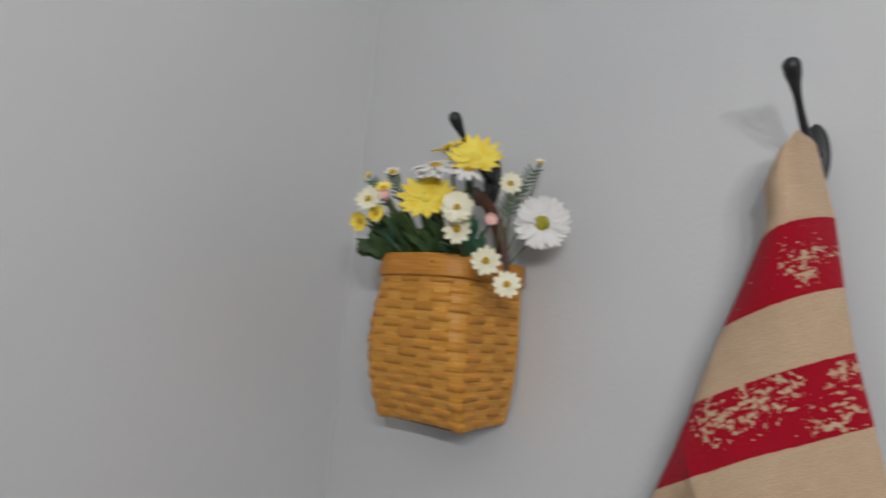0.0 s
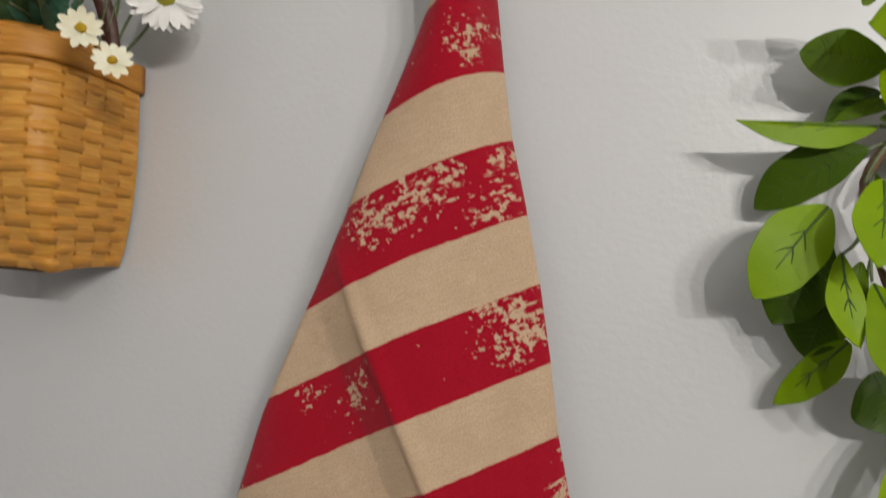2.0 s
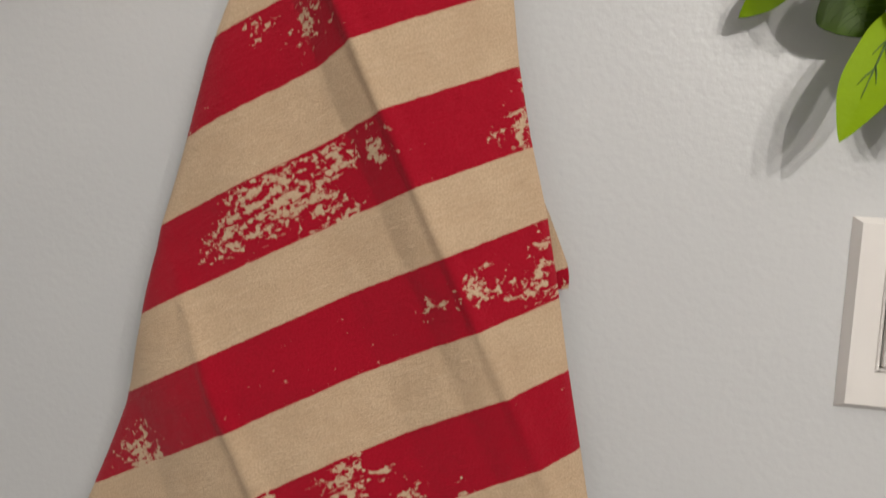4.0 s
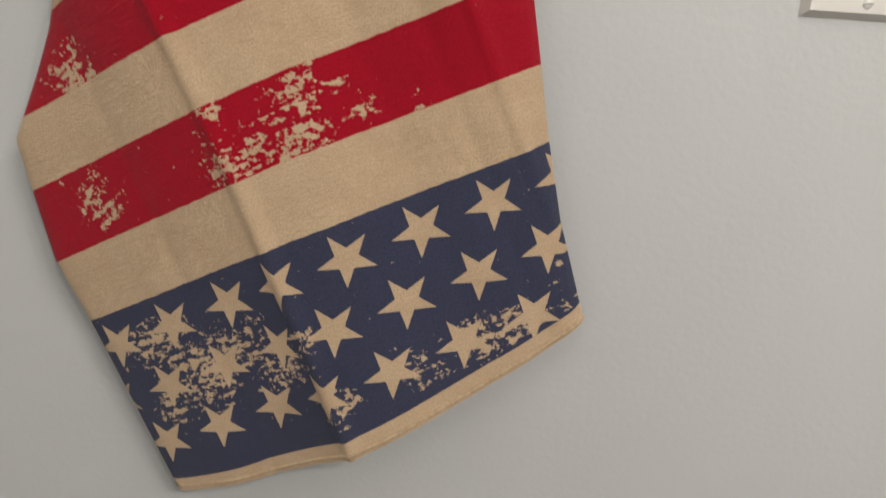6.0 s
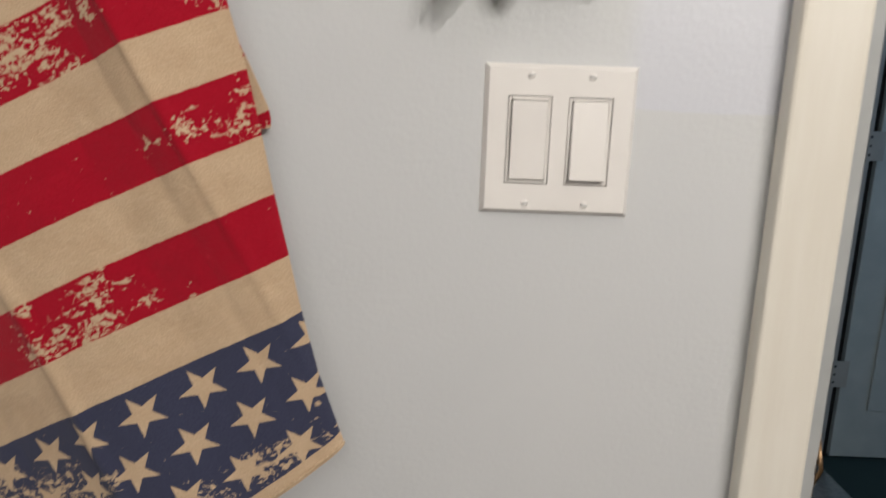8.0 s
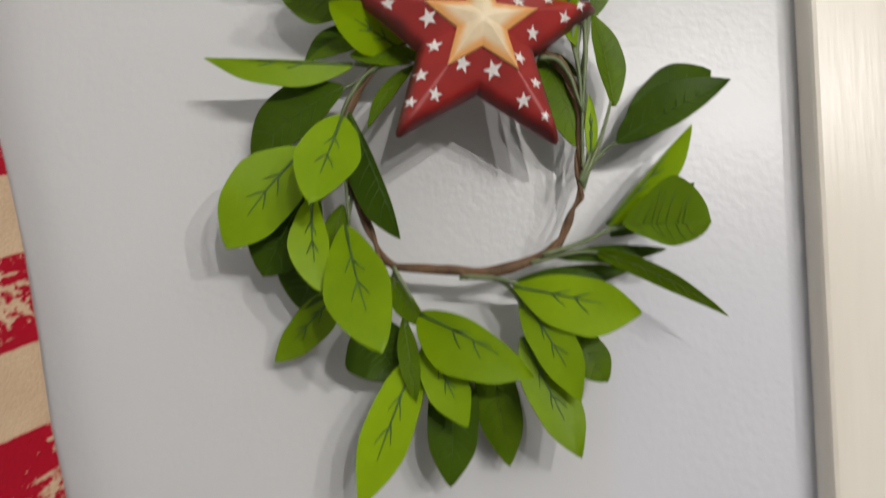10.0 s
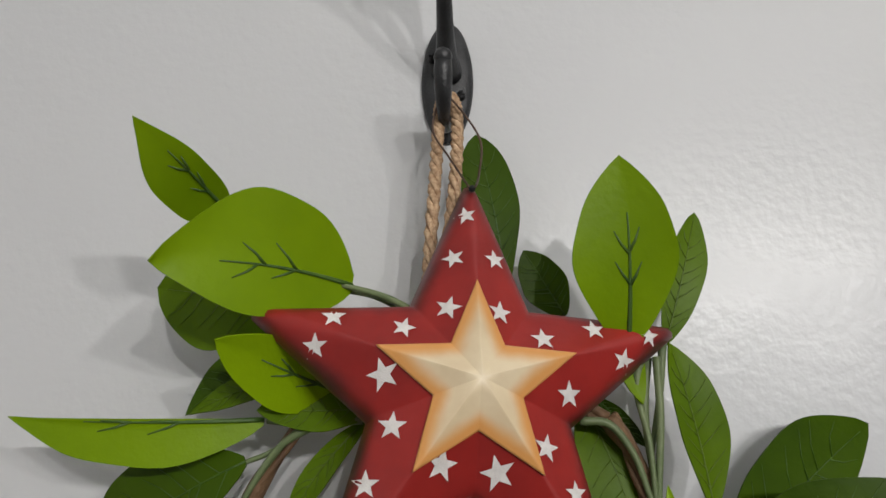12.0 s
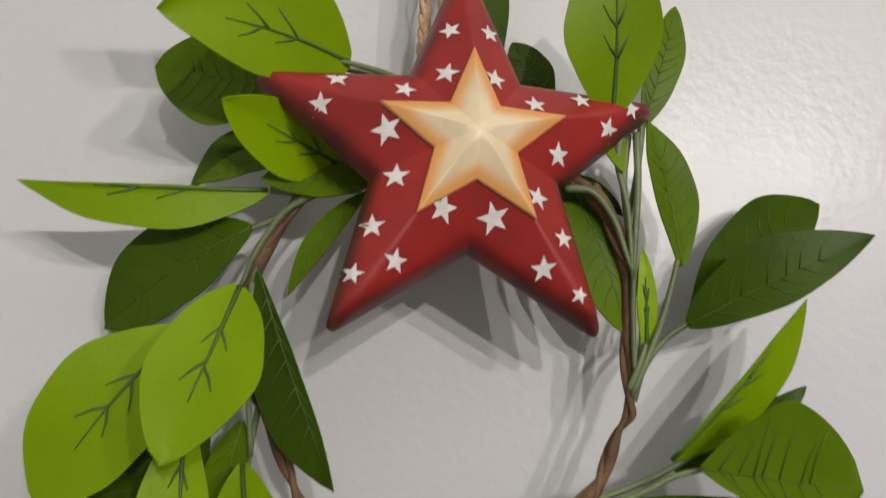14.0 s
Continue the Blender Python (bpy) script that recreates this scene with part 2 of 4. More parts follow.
def star_paint():
    lk = Look("star_red_paint", (0.23, 0.018, 0.014), 0.42, 0.0, 0.5)
    n = lk.noise(35.0, 4)
    red = lk.mix(n.soft(0.3, 0.7), (0.23, 0.010, 0.008), (0.32, 0.016, 0.012))
    rim = lk.t.nodes.new("ShaderNodeAttribute")
    rim.attribute_name = "wear"
    edge = (Val(lk.t, rim.outputs["Fac"]) + (lk.noise(60.0, 3) - 0.5) * 0.35).soft(0.78, 1.08)
    lk.paint(lk.mix(edge, red, (0.045, 0.006, 0.008)))
    lk.bump(lk.noise(300.0, 3), 0.12, 0.0006)
    return lk.m


def gold_paint():
    lk = Look("star_cream_paint", (0.75, 0.6, 0.38), 0.4, 0.0, 0.5)
    n = lk.noise(50.0, 4)
    cream = lk.mix(n.soft(0.3, 0.7), (0.66, 0.53, 0.34), (0.76, 0.64, 0.44))
    rim = lk.t.nodes.new("ShaderNodeAttribute")
    rim.attribute_name = "wear"
    edge = (Val(lk.t, rim.outputs["Fac"]) + (lk.noise(80.0, 3) - 0.5) * 0.3).soft(0.5, 0.92)
    lk.paint(lk.mix(edge * 0.95, cream, (0.66, 0.30, 0.075)))
    lk.bump(lk.noise(260.0, 3), 0.15, 0.0006)
    return lk.m


STAR_RED, STAR_GOLD = star_paint(), gold_paint()
STAR_WHITE = speckled("star_white_paint", (0.62, 0.6, 0.58), (0.74, 0.72, 0.7), 300.0, 0.5, 0.0, 0.2)


# where the print is most worn: along, across, reach
WORN = [(0.606, 1.491, 0.020), (0.599, 1.476, 0.016), (0.535, 1.406, 0.035), (0.506, 1.401, 0.027), (0.558, 1.411, 0.015), (0.577, 1.382, 0.027), (0.601, 1.403, 0.020), (0.555, 1.320, 0.027), (0.571, 1.313, 0.033), (0.569, 1.298, 0.030), (0.548, 1.301, 0.022), (0.452, 1.307, 0.021), (0.422, 1.317, 0.013), (0.467, 1.317, 0.013), (0.398, 1.216, 0.050), (0.366, 1.209, 0.033), (0.436, 1.220, 0.027), (0.417, 1.208, 0.033), (0.436, 1.192, 0.018), (0.465, 1.219, 0.018), (0.548, 1.201, 0.021), (0.561, 1.229, 0.013), (0.492, 1.122, 0.020), (0.534, 1.132, 0.015), (0.528, 1.107, 0.021), (0.506, 1.115, 0.015), (0.462, 1.120, 0.015), (0.251, 1.103, 0.030), (0.343, 1.014, 0.030), (0.325, 1.015, 0.027), (0.370, 1.014, 0.033), (0.379, 1.039, 0.025), (0.405, 1.036, 0.013), (0.409, 1.017, 0.013), (0.442, 1.009, 0.010), (0.227, 1.033, 0.030), (0.232, 1.023, 0.018), (0.330, 1.046, 0.015), (0.238, 0.908, 0.037), (0.219, 0.929, 0.033), (0.272, 0.907, 0.033), (0.238, 0.890, 0.035), (0.298, 0.884, 0.033), (0.329, 0.899, 0.015), (0.211, 0.883, 0.027), (0.331, 0.850, 0.022), (0.385, 0.855, 0.020), (0.423, 0.858, 0.025), (0.448, 0.856, 0.025), (0.468, 0.861, 0.018), (0.485, 0.879, 0.007)]


def towel_material(name, slip):
    """A cotton flag towel: printed stripes, a blue field of stars and a worn print."""
    lk = Look(name, (0.6, 0.45, 0.3), 0.92, 0.0, 0.15)
    u, v, _ = lk.axes("UV")
    v = v + slip
    weave_vec = lk.coords("UV")
    fine = lk.noise(900.0, 3, vector=weave_vec)
    soft = lk.noise(38.0, 4, vector=weave_vec)
    # printed bands: wobble the edge a hair
    vv = v + (lk.noise(160.0, 3, vector=weave_vec) - 0.5) * 0.0016
    hem = lk.t.nodes.new("ShaderNodeAttribute")
    hem.attribute_name = "hem"
    inside = Val(lk.t, hem.outputs["Fac"]).above(1.0)
    band = (vv - 0.958) / 0.0459
    phase = band.op("FLOORED_MODULO", 2.0)
    red = (phase.above(1.0) + phase.below(0.05)).op("MINIMUM", 1.0) * band.above(0.5) * band.below(12.3)
    blue = band.below(0.01) * inside
    # stars in staggered rows
    row = ((v * -1.0 + 0.9365) / 0.0387).op("ROUND")
    odd = row.op("FLOORED_MODULO", 2.0)
    du = u - 0.4136 - odd * 0.022
    du = du - (du / 0.044).op("ROUND") * 0.044
    dv = v - 0.9365 + row * 0.0387
    ang = dv.op("ARCTAN2", du * -1.0)
    fifth = 2 * math.pi / 5
    am = ((ang + fifth / 2).op("FLOORED_MODULO", fifth) - fifth / 2).op("ABSOLUTE")
    r = (du * du + dv * dv).op("SQRT")
    big, small = 0.0178, 0.0070
    c36, s36 = small * math.cos(math.pi / 5), small * math.sin(math.pi / 5)
    star = (r * am.op("COSINE") * s36 - r * am.op("SINE") * (c36 - big)).below(big * s36)
    star = star * row.below(2.5)
    blue = blue * (star * -1.0 + 1.0)
    # clumps where the print has flaked away
    clump = None
    stray = (lk.noise(42.0, 3, vector=weave_vec) - 0.5) * 0.05
    drift = (lk.noise(55.0, 3, vector=weave_vec, stretch=(1.0, 1.0, 3.0)) - 0.5) * 0.05
    for pu, pv, pr in WORN:
        eu, ev = (u + stray - pu) * (1 / pr), (v + drift - pv) * (1 / (pr * 0.8))
        near = (eu * eu + ev * ev).op("SQRT") * -1.0 + 1.0
        clump = near if clump is None else clump.op("MAXIMUM", near)
    clump = clump.op("MAXIMUM", 0.0)
    flakes = lk.noise(240.0, 5.0, vector=weave_vec, rough=0.68, twist=0.25)
    streaks = lk.noise(150.0, 4.0, vector=weave_vec, rough=0.6, stretch=(0.55, 1.6, 1.0))
    worn = (flakes * 0.6 + streaks * 0.4 + clump.op("POWER", 0.75) * 0.18).above(0.645)
    keep = worn * -1.0 + 1.0
    cloth = lk.mix(soft.soft(0.25, 0.75), (0.55, 0.395, 0.26), (0.62, 0.46, 0.31))
    cloth = lk.mix(fine.soft(0.35, 0.65) * 0.6, cloth, (0.42, 0.30, 0.19))
    slub = lk.noise(260.0, 3, vector=weave_vec, stretch=(0.25, 2.0, 1.0))
    cloth = lk.mix(slub.soft(0.5, 0.75) * 0.35, cloth, (0.64, 0.5, 0.35))
    reds = lk.mix(fine.soft(0.3, 0.7), (0.31, 0.002, 0.013), (0.385, 0.004, 0.020))
    blues = lk.mix(fine.soft(0.3, 0.7), (0.036, 0.040, 0.078), (0.052, 0.057, 0.102))
    col = lk.mix(red * keep, cloth, reds)
    col = lk.mix(blue * keep, col, blues)
    lk.paint(col)
    twill = ((u * 0.8 + v * 0.6) * 6800.0).op("SINE")
    lk.bump(soft, 0.55, 0.004)
    lk.bump(slub, 0.3, 0.0012)
    lk.bump(twill * 0.45 + fine * 2.5, 0.4, 0.0006)
    lk.b.inputs["Sheen Weight"].default_value = 0.12
    return lk.m


TOWEL = towel_material("printed_cotton", 0.0)
TOWEL_BACK = towel_material("printed_cotton_back", 0.033)


# ---- the room ----
CORNER_X, ROOM_X, BACK_Y, TOP_Z = -0.595, 2.6, -2.8, 2.44
DOOR_X0, DOOR_X1, DOOR_TOP, THICK = 0.476, 1.25, 2.04, 0.115

bm = bmesh.new()
box(bm, CORNER_X, DOOR_X0, 0.0, THICK, 0.0, TOP_Z)
box(bm, DOOR_X1, ROOM_X, 0.0, THICK, 0.0, TOP_Z)
box(bm, DOOR_X0, DOOR_X1, 0.0, THICK, DOOR_TOP, TOP_Z)
structure("wall_north", bm, WALL, "pale grey painted wall with orange-peel texture, darkened and plain where unseen", "wall")
# the east and south walls are unseen, set back and darkened to limit bounce
for nm, x0, x1, y0, y1 in (("wall_west", CORNER_X - 0.12, CORNER_X, BACK_Y - 0.1, THICK), ("wall_east", ROOM_X, ROOM_X + 0.12, BACK_Y - 0.1, THICK), ("wall_south", CORNER_X, ROOM_X, BACK_Y - 0.12, BACK_Y)):
    structure(nm, box(bmesh.new(), x0, x1, y0, y1, 0.0, TOP_Z), WALL if nm == "wall_west" else UNSEEN_DARK, "pale grey painted wall with orange-peel texture, darkened and plain where unseen", "wall")
structure("ceiling", box(bmesh.new(), CORNER_X - 0.12, ROOM_X + 0.12, BACK_Y - 0.12, THICK, TOP_Z, TOP_Z + 0.1), CEILING, "plain white painted ceiling", "ceiling")
structure("floor", box(bmesh.new(), CORNER_X - 0.12, ROOM_X + 0.12, BACK_Y - 0.12, 0.06, -0.1, 0.0), FLOOR, "unseen grey-brown floor, darkened to bounce less light", "floor")


def casing():
    ob = thing("trim_door_casing", (0.45, -0.01, 0.0), "cream-painted flat door casing on the grey wall", "door trim", "", "structure")
    part("casing_left", box(bmesh.new(), 0.4155, 0.4675, -0.021, -0.0005, 0.0, DOOR_TOP + 0.01, 0.003), TRIM, ob, "", False)
    part("casing_right", box(bmesh.new(), DOOR_X1 + 0.012, DOOR_X1 + 0.077, -0.021, -0.0005, 0.0, DOOR_TOP + 0.01, 0.003), TRIM, ob, "", False)
    part("casing_head", box(bmesh.new(), 0.4140, DOOR_X1 + 0.077, -0.021, -0.0005, DOOR_TOP + 0.012, DOOR_TOP + 0.078, 0.003), TRIM, ob, "", False)
    # the jamb's side is greyed to hold the shade it lies in
    part("jamb", box(bmesh.new(), DOOR_X0 - 0.006, DOOR_X0 + 0.012, 0.0005, THICK, 0.0, DOOR_TOP, 0.001), FAR_AND_SHADED_TRIM, ob, "", False)
    bm = bmesh.new()
    box(bm, DOOR_X0 + 0.0125, DOOR_X0 + 0.0145, 0.004, 0.034, 0.925, 0.985, 0.0008)
    tube(bm, [(DOOR_X0 + 0.0135, 0.006, 0.935), (DOOR_X0 + 0.0135, -0.004, 0.955), (DOOR_X0 + 0.0135, 0.006, 0.978)], [0.002], 6)
    part("strike_plate", bm, BRASS, ob, "worn brass strike plate")
    return ob


casing()

# the dim room past the doorway
FAR_Y = 1.86
structure("floor_far", box(bmesh.new(), -0.7, 4.2, 0.06, FAR_Y + 0.1, -0.1, 0.0), CARPET, "dark teal carpet in the dim next room", "floor")
structure("ceiling_far", box(bmesh.new(), -0.7, 4.2, THICK + 0.001, FAR_Y + 0.1, TOP_Z, TOP_Z + 0.1), CEILING, "plain white ceiling of the next room", "ceiling")
bm = bmesh.new()
box(bm, -0.7, 1.58, FAR_Y, FAR_Y + 0.1, 0.0, TOP_Z)
box(bm, 2.36, 4.2, FAR_Y, FAR_Y + 0.1, 0.0, TOP_Z)
box(bm, 1.58, 2.36, FAR_Y, FAR_Y + 0.1, 2.05, TOP_Z)
structure("wall_far", bm, FAR_AND_SHADED_TRIM, "grey wall of the dim next room", "wall")
structure("wall_far_west", box(bmesh.new(), -0.8, -0.7, THICK, FAR_Y + 0.1, 0.0, TOP_Z), FAR_AND_SHADED_TRIM, "grey wall of the dim next room", "wall")
structure("wall_far_east", box(bmesh.new(), 4.2, 4.3, 0.0, FAR_Y + 0.1, 0.0, TOP_Z), FAR_AND_SHADED_TRIM, "grey wall of the dim next room", "wall")
structure("wall_far_south", box(bmesh.new(), ROOM_X + 0.121, 4.2, 0.0, THICK, 0.0, TOP_Z), FAR_AND_SHADED_TRIM, "grey wall of the dim next room", "wall")


def far_door():
    ob = thing("door_far", (1.98, FAR_Y, 0.0), "pale blue-grey panel door, closed, in the dim room", "door", "", "structure")
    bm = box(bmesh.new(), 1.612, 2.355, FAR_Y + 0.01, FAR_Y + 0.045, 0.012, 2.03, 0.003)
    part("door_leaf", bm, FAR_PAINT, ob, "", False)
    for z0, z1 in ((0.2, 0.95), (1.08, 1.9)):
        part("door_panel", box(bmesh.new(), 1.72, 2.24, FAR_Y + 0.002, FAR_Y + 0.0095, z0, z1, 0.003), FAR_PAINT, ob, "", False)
    part("gap", box(bmesh.new(), 1.581, 1.6115, FAR_Y + 0.03, FAR_Y + 0.05, 0.0, 2.045), SHADOW_GAP, ob, "dark gap beside the door", False)
    for z in (0.34, 1.16, 1.85):
        hinge = part("hinge", box(bmesh.new(), 1.566, 1.625, FAR_Y - 0.004, FAR_Y + 0.002, z - 0.05, z + 0.05, 0.001), FAR_AND_SHADED_TRIM, ob, "painted hinge", False)
        for k in (-0.03, 0.0, 0.03):
            part("screw", box(bmesh.new(), 1.571, 1.579, FAR_Y - 0.006, FAR_Y - 0.0035, z + k - 0.004, z + k + 0.004, 0.001), SHADOW_GAP, hinge, "", False)
    return ob


far_door()
tagged(part("floor_threshold", box(bmesh.new(), 1.40, 1.53, 0.9, FAR_Y - 0.005, 0.0005, 0.022, 0.006), STEEL), "satin metal threshold strip on the dark carpet", "threshold", "", "structure")


# ---- coat hooks ----
def build_hook(x):
    ob = thing("coat_hook", (x, 0.0, 1.69), "black iron double coat hook screwed to the wall", "coat hook", "coat hooks on the wall")
    bm = bmesh.new()
    rows = 22
    rings = []
    for i in range(rows + 1):
        z = 1.6610 + 0.054 * i / rows
        f = 1 - ((z - 1.688) / 0.0271) ** 2
        w = 0.0102 * max(f, 0.0) ** 0.55 + 0.0004
        ring = [bm.verts.new((x + w * math.sin(a), -0.0052 * max(0.0, math.cos(a)) ** 0.6 * (0.35 + 0.65 * max(f, 0) ** 0.5), z)) for a in [math.radians(d) for d in range(-90, 91, 15)]]
        rings.append(ring)
    for r0, r1 in zip(rings, rings[1:]):
        for a, b, c, d in zip(r0, r0[1:], r1[1:], r1):
            bm.faces.new((a, b, c, d))
    part("back_plate", bm, IRON, ob)
    arm = [(x, -0.004, 1.690), (x, -0.020, 1.6965), (x, -0.038, 1.7075), (x, -0.054, 1.7215), (x, -0.0635, 1.7305), (x, -0.069, 1.7365)]
    bm = tube(bmesh.new(), spline(arm, 5), [0.0062, 0.0056, 0.0049, 0.0043, 0.0039, 0.0036, 0.0034, 0.0032, 0.0031, 0.003, 0.0029, 0.0028, 0.0027, 0.0027, 0.0028, 0.003, 0.0033, 0.0037, 0.0042, 0.0047, 0.0053, 0.0058, 0.0059, 0.006, 0.006, 0.0058], 12)
    part("upper_prong", bm, IRON, ob)
    bm = bmesh.new()
    bmesh.ops.create_uvsphere(bm, u_segments=16, v_segments=10, radius=0.0064, matrix=Matrix.Translation((x, -0.0693, 1.7365)))
    part("ball_tip", bm, IRON, ob)
    low = [(x, -0.003, 1.671), (x, -0.016, 1.662), (x, -0.029, 1.660), (x, -0.037, 1.666), (x, -0.040, 1.676)]
    bm = tube(bmesh.new(), spline(low, 5), [0.0045, 0.004, 0.0036, 0.0032, 0.0029, 0.0026, 0.0024, 0.0023, 0.0022, 0.0022, 0.0023, 0.0024, 0.0026, 0.0028, 0.003, 0.0031, 0.0032, 0.0033, 0.0033, 0.0032, 0.003], 12)
    bmesh.ops.create_uvsphere(bm, u_segments=12, v_segments=8, radius=0.0034, matrix=Matrix.Translation((x, -0.0401, 1.6775)))
    part("lower_prong", bm, IRON, ob)
    for dx, z in ((-0.0058, 1.6965), (0.0056, 1.680)):
        bm = bmesh.new()
        bmesh.ops.create_cone(bm, cap_ends=True, segments=12, radius1=0.0020, radius2=0.0015, depth=0.002, matrix=pose(x + dx, -0.0058, z, 90, 0, 0))
        screw = part("screw", bm, IRON, ob)
        bm = bmesh.new()
        for turn in (20, 110):
            b2 = box(bmesh.new(), -0.0015, 0.0015, -0.0003, 0.0003, -0.0003, 0.0003)
            b2.transform(pose(x + dx, -0.0069, z, 0, turn, 0))
            tmp = bpy.data.meshes.new("tmp")
            b2.to_mesh(tmp)
            b2.free()
            bm.from_mesh(tmp)
            bpy.data.meshes.remove(tmp)
        part("screw_slot", bm, SHADOW_GAP, screw)
    return ob


hook = build_hook(0.2187)
copy_thing(hook, pose(-0.0795, 0.0, 1.6855))
copy_thing(hook, pose(-0.386, 0.0, 1.69))
hook.location.z = 1.684


# ---- light switch ----
def switch_plate():
    cx, cz, w, h = 0.25, 1.22, 0.1158, 0.1143
    ob = thing("light_switch", (cx, 0.0, cz), "white two-gang rocker light switch with screwed plate", "light switch")
    bm = bmesh.new()
    # plate as a frame round two windows
    xs = [-w / 2, -0.0398, -0.0062, 0.0062, 0.0398, w / 2]
    zs = [-h / 2, -0.0334, 0.0334, h / 2]
    for i in range(5):
        for j in range(3):
            if j == 1 and i in (1, 3):
                continue
            box(bm, cx + xs[i], cx + xs[i + 1], -0.0062, -0.0002, cz + zs[j], cz + zs[j + 1])
    bmesh.ops.remove_doubles(bm, verts=bm.verts, dist=1e-5)
    dup = {}
    for f in list(bm.faces):
        key = tuple(round(c, 5) for c in f.calc_center_median())
        dup.setdefault(key, []).append(f)
    bmesh.ops.delete(bm, geom=[f for fs in dup.values() if len(fs) > 1 for f in fs], context="FACES_ONLY")
    for v in bm.verts:
        # slope the rim back to the wall
        if v.co.y < -0.003:
            dx, dz = v.co.x - cx, v.co.z - cz
            if abs(abs(dx) - w / 2) < 1e-4:
                v.co.x = cx + math.copysign(w / 2 - 0.0036, dx)
            if abs(abs(dz) - h / 2) < 1e-4:
                v.co.z = cz + math.copysign(h / 2 - 0.0036, dz)
    part("wall_plate", bm, PLASTIC, ob, "", False)
    for sx, tilt in ((-0.023, 1.6), (0.023, -3.4)):
        bm = bmesh.new()
        for x0, x1, z0, z1 in ((-0.0161, -0.0141, -0.0327, 0.0327), (0.0141, 0.0161, -0.0327, 0.0327), (-0.0140, 0.0140, 0.0305, 0.0327), (-0.0140, 0.0140, -0.0327, -0.0305)):
            box(bm, cx + sx + x0, cx + sx + x1, -0.0056, -0.001, cz + z0, cz + z1, 0.0004, 1)
        rocker = part("rocker_frame", bm, PLASTIC, ob, "", False)
        bm = box(bmesh.new(), -0.0135, 0.0135, -0.0048, 0.0042, -0.0298, 0.0298, 0.0010)
        for v in bm.verts:
            if v.co.y < 0:
                v.co.y -= 0.0012 * abs(v.co.z) / 0.03
        bm.transform(pose(cx + sx, -0.0035, cz, tilt, 0, 0))
        part("rocker", bm, PLASTIC, rocker, "", False)
        # grey backing draws the shade in the gaps round the rocker
        part("recess", box(bmesh.new(), cx + sx - 0.0166, cx + sx + 0.0166, -0.0012, -0.0004, cz - 0.0332, cz + 0.0332), FAR_AND_SHADED_TRIM, rocker, "", False)
        for sz in (-0.0484, 0.0484):
            bm = bmesh.new()
            bmesh.ops.create_uvsphere(bm, u_segments=12, v_segments=8, radius=0.0033, matrix=Matrix.Translation((cx + sx, -0.0056, cz + sz)) @ Matrix.Diagonal((1, 0.5, 1, 1)))
            screw = part("plate_screw", bm, PLASTIC, ob)
            bm = box(bmesh.new(), -0.0026, 0.0026, -0.0004, 0.0004, -0.0004, 0.0004)
            bm.transform(pose(cx + sx, -0.0072, cz + sz, 0, 17 if sx > 0 else -8, 0))
            part("screw_slot", bm, FAR_AND_SHADED_TRIM, screw, "", False)
    return ob


switch_plate()


# ---- towel ----
LEFT = [(0.0, -0.0810, 1.690), (0.025, -0.0945, 1.676), (0.05, -0.1025, 1.655), (0.08, -0.100, 1.626), (0.18, -0.132, 1.542), (0.25, -0.151, 1.483), (0.325, -0.177, 1.419), (0.40, -0.200, 1.353), (0.46, -0.214, 1.303), (0.53, -0.230, 1.245), (0.61, -0.240, 1.180), (0.67, -0.252, 1.126), (0.75, -0.279, 1.054), (0.845, -0.258, 0.977), (0.89, -0.236, 0.936), (1.0, -0.179, 0.815)]
RIGHT = [(0.0, -0.0765, 1.692), (0.025, -0.0725, 1.679), (0.05, -0.0672, 1.658), (0.08, -0.0615, 1.635), (0.14, -0.055, 1.589), (0.20, -0.047, 1.542), (0.26, -0.036, 1.498), (0.32, -0.025, 1.451), (0.385, -0.016, 1.403), (0.445, -0.009, 1.357), (0.505, 0.001, 1.313), (0.565, 0.014, 1.267), (0.62, 0.023, 1.226), (0.69, 0.033, 1.175), (0.75, 0.043, 1.130), (0.81, 0.053, 1.084), (0.90, 0.067, 1.030), (1.0, 0.0895, 0.966)]


def ridge(c, at, left, right):
    d = c - at
    f = 1 - abs(d) / (left if d < 0 else right)
    return max(f, 0.0)


def towel_sheet(u, t, layer):
    lx, lz = polyline(LEFT, t)
    rx, rz = polyline(RIGHT, t)
    x, z = lx + (rx - lx) * u, lz + (rz - lz) * u
    flat = (x, z)
    arch = math.sin(math.pi * min(max(u, 0.0), 1.0))
    sag = 0.016 * arch ** 0.75 * max(0.0, (t - 0.72) / 0.28) ** 1.5
    c = x + 0.5 * z
    gather = max(0.0, 1 - t / 0.3)
    y = -0.034 * (1 - u) - 0.016 * u - 0.018 * arch ** 0.6 - 0.011 * gather * (0.4 + 0.6 * arch)
    y -= (0.012 * ridge(c, 0.578, 0.030, 0.10) + 0.0035 * ridge(c, 0.578, 0.005, 0.012)) * min(1.0, max(0.0, t - 0.15) / 0.2) * arch ** 0.4
    y -= (0.019 * ridge(c, 0.394, 0.07, 0.11) + 0.003 * ridge(c, 0.394, 0.006, 0.012)) * min(1.0, max(0.0, t - 0.55) / 0.12)
    y += 0.004 * math.sin(23 * c + 6 * t) * arch + 0.0016 * math.sin(61 * c - 9 * z)
    if t < 0.05:
        y += 0.006 * (1 - t / 0.05) ** 2
    turn = 0.065 * max(0.0, -0.1 - x) * min(1.0, max(0.0, 1.56 - z) / 0.1)
    return (x, z - sag + turn), Vector((x, min(y, -0.004), z - sag))


def crisp(ob):
    """Keep the cut edge of a thin sheet sharp."""
    sp = ob.modifiers.new("crisp", "EDGE_SPLIT")
    sp.split_angle = radians(60)


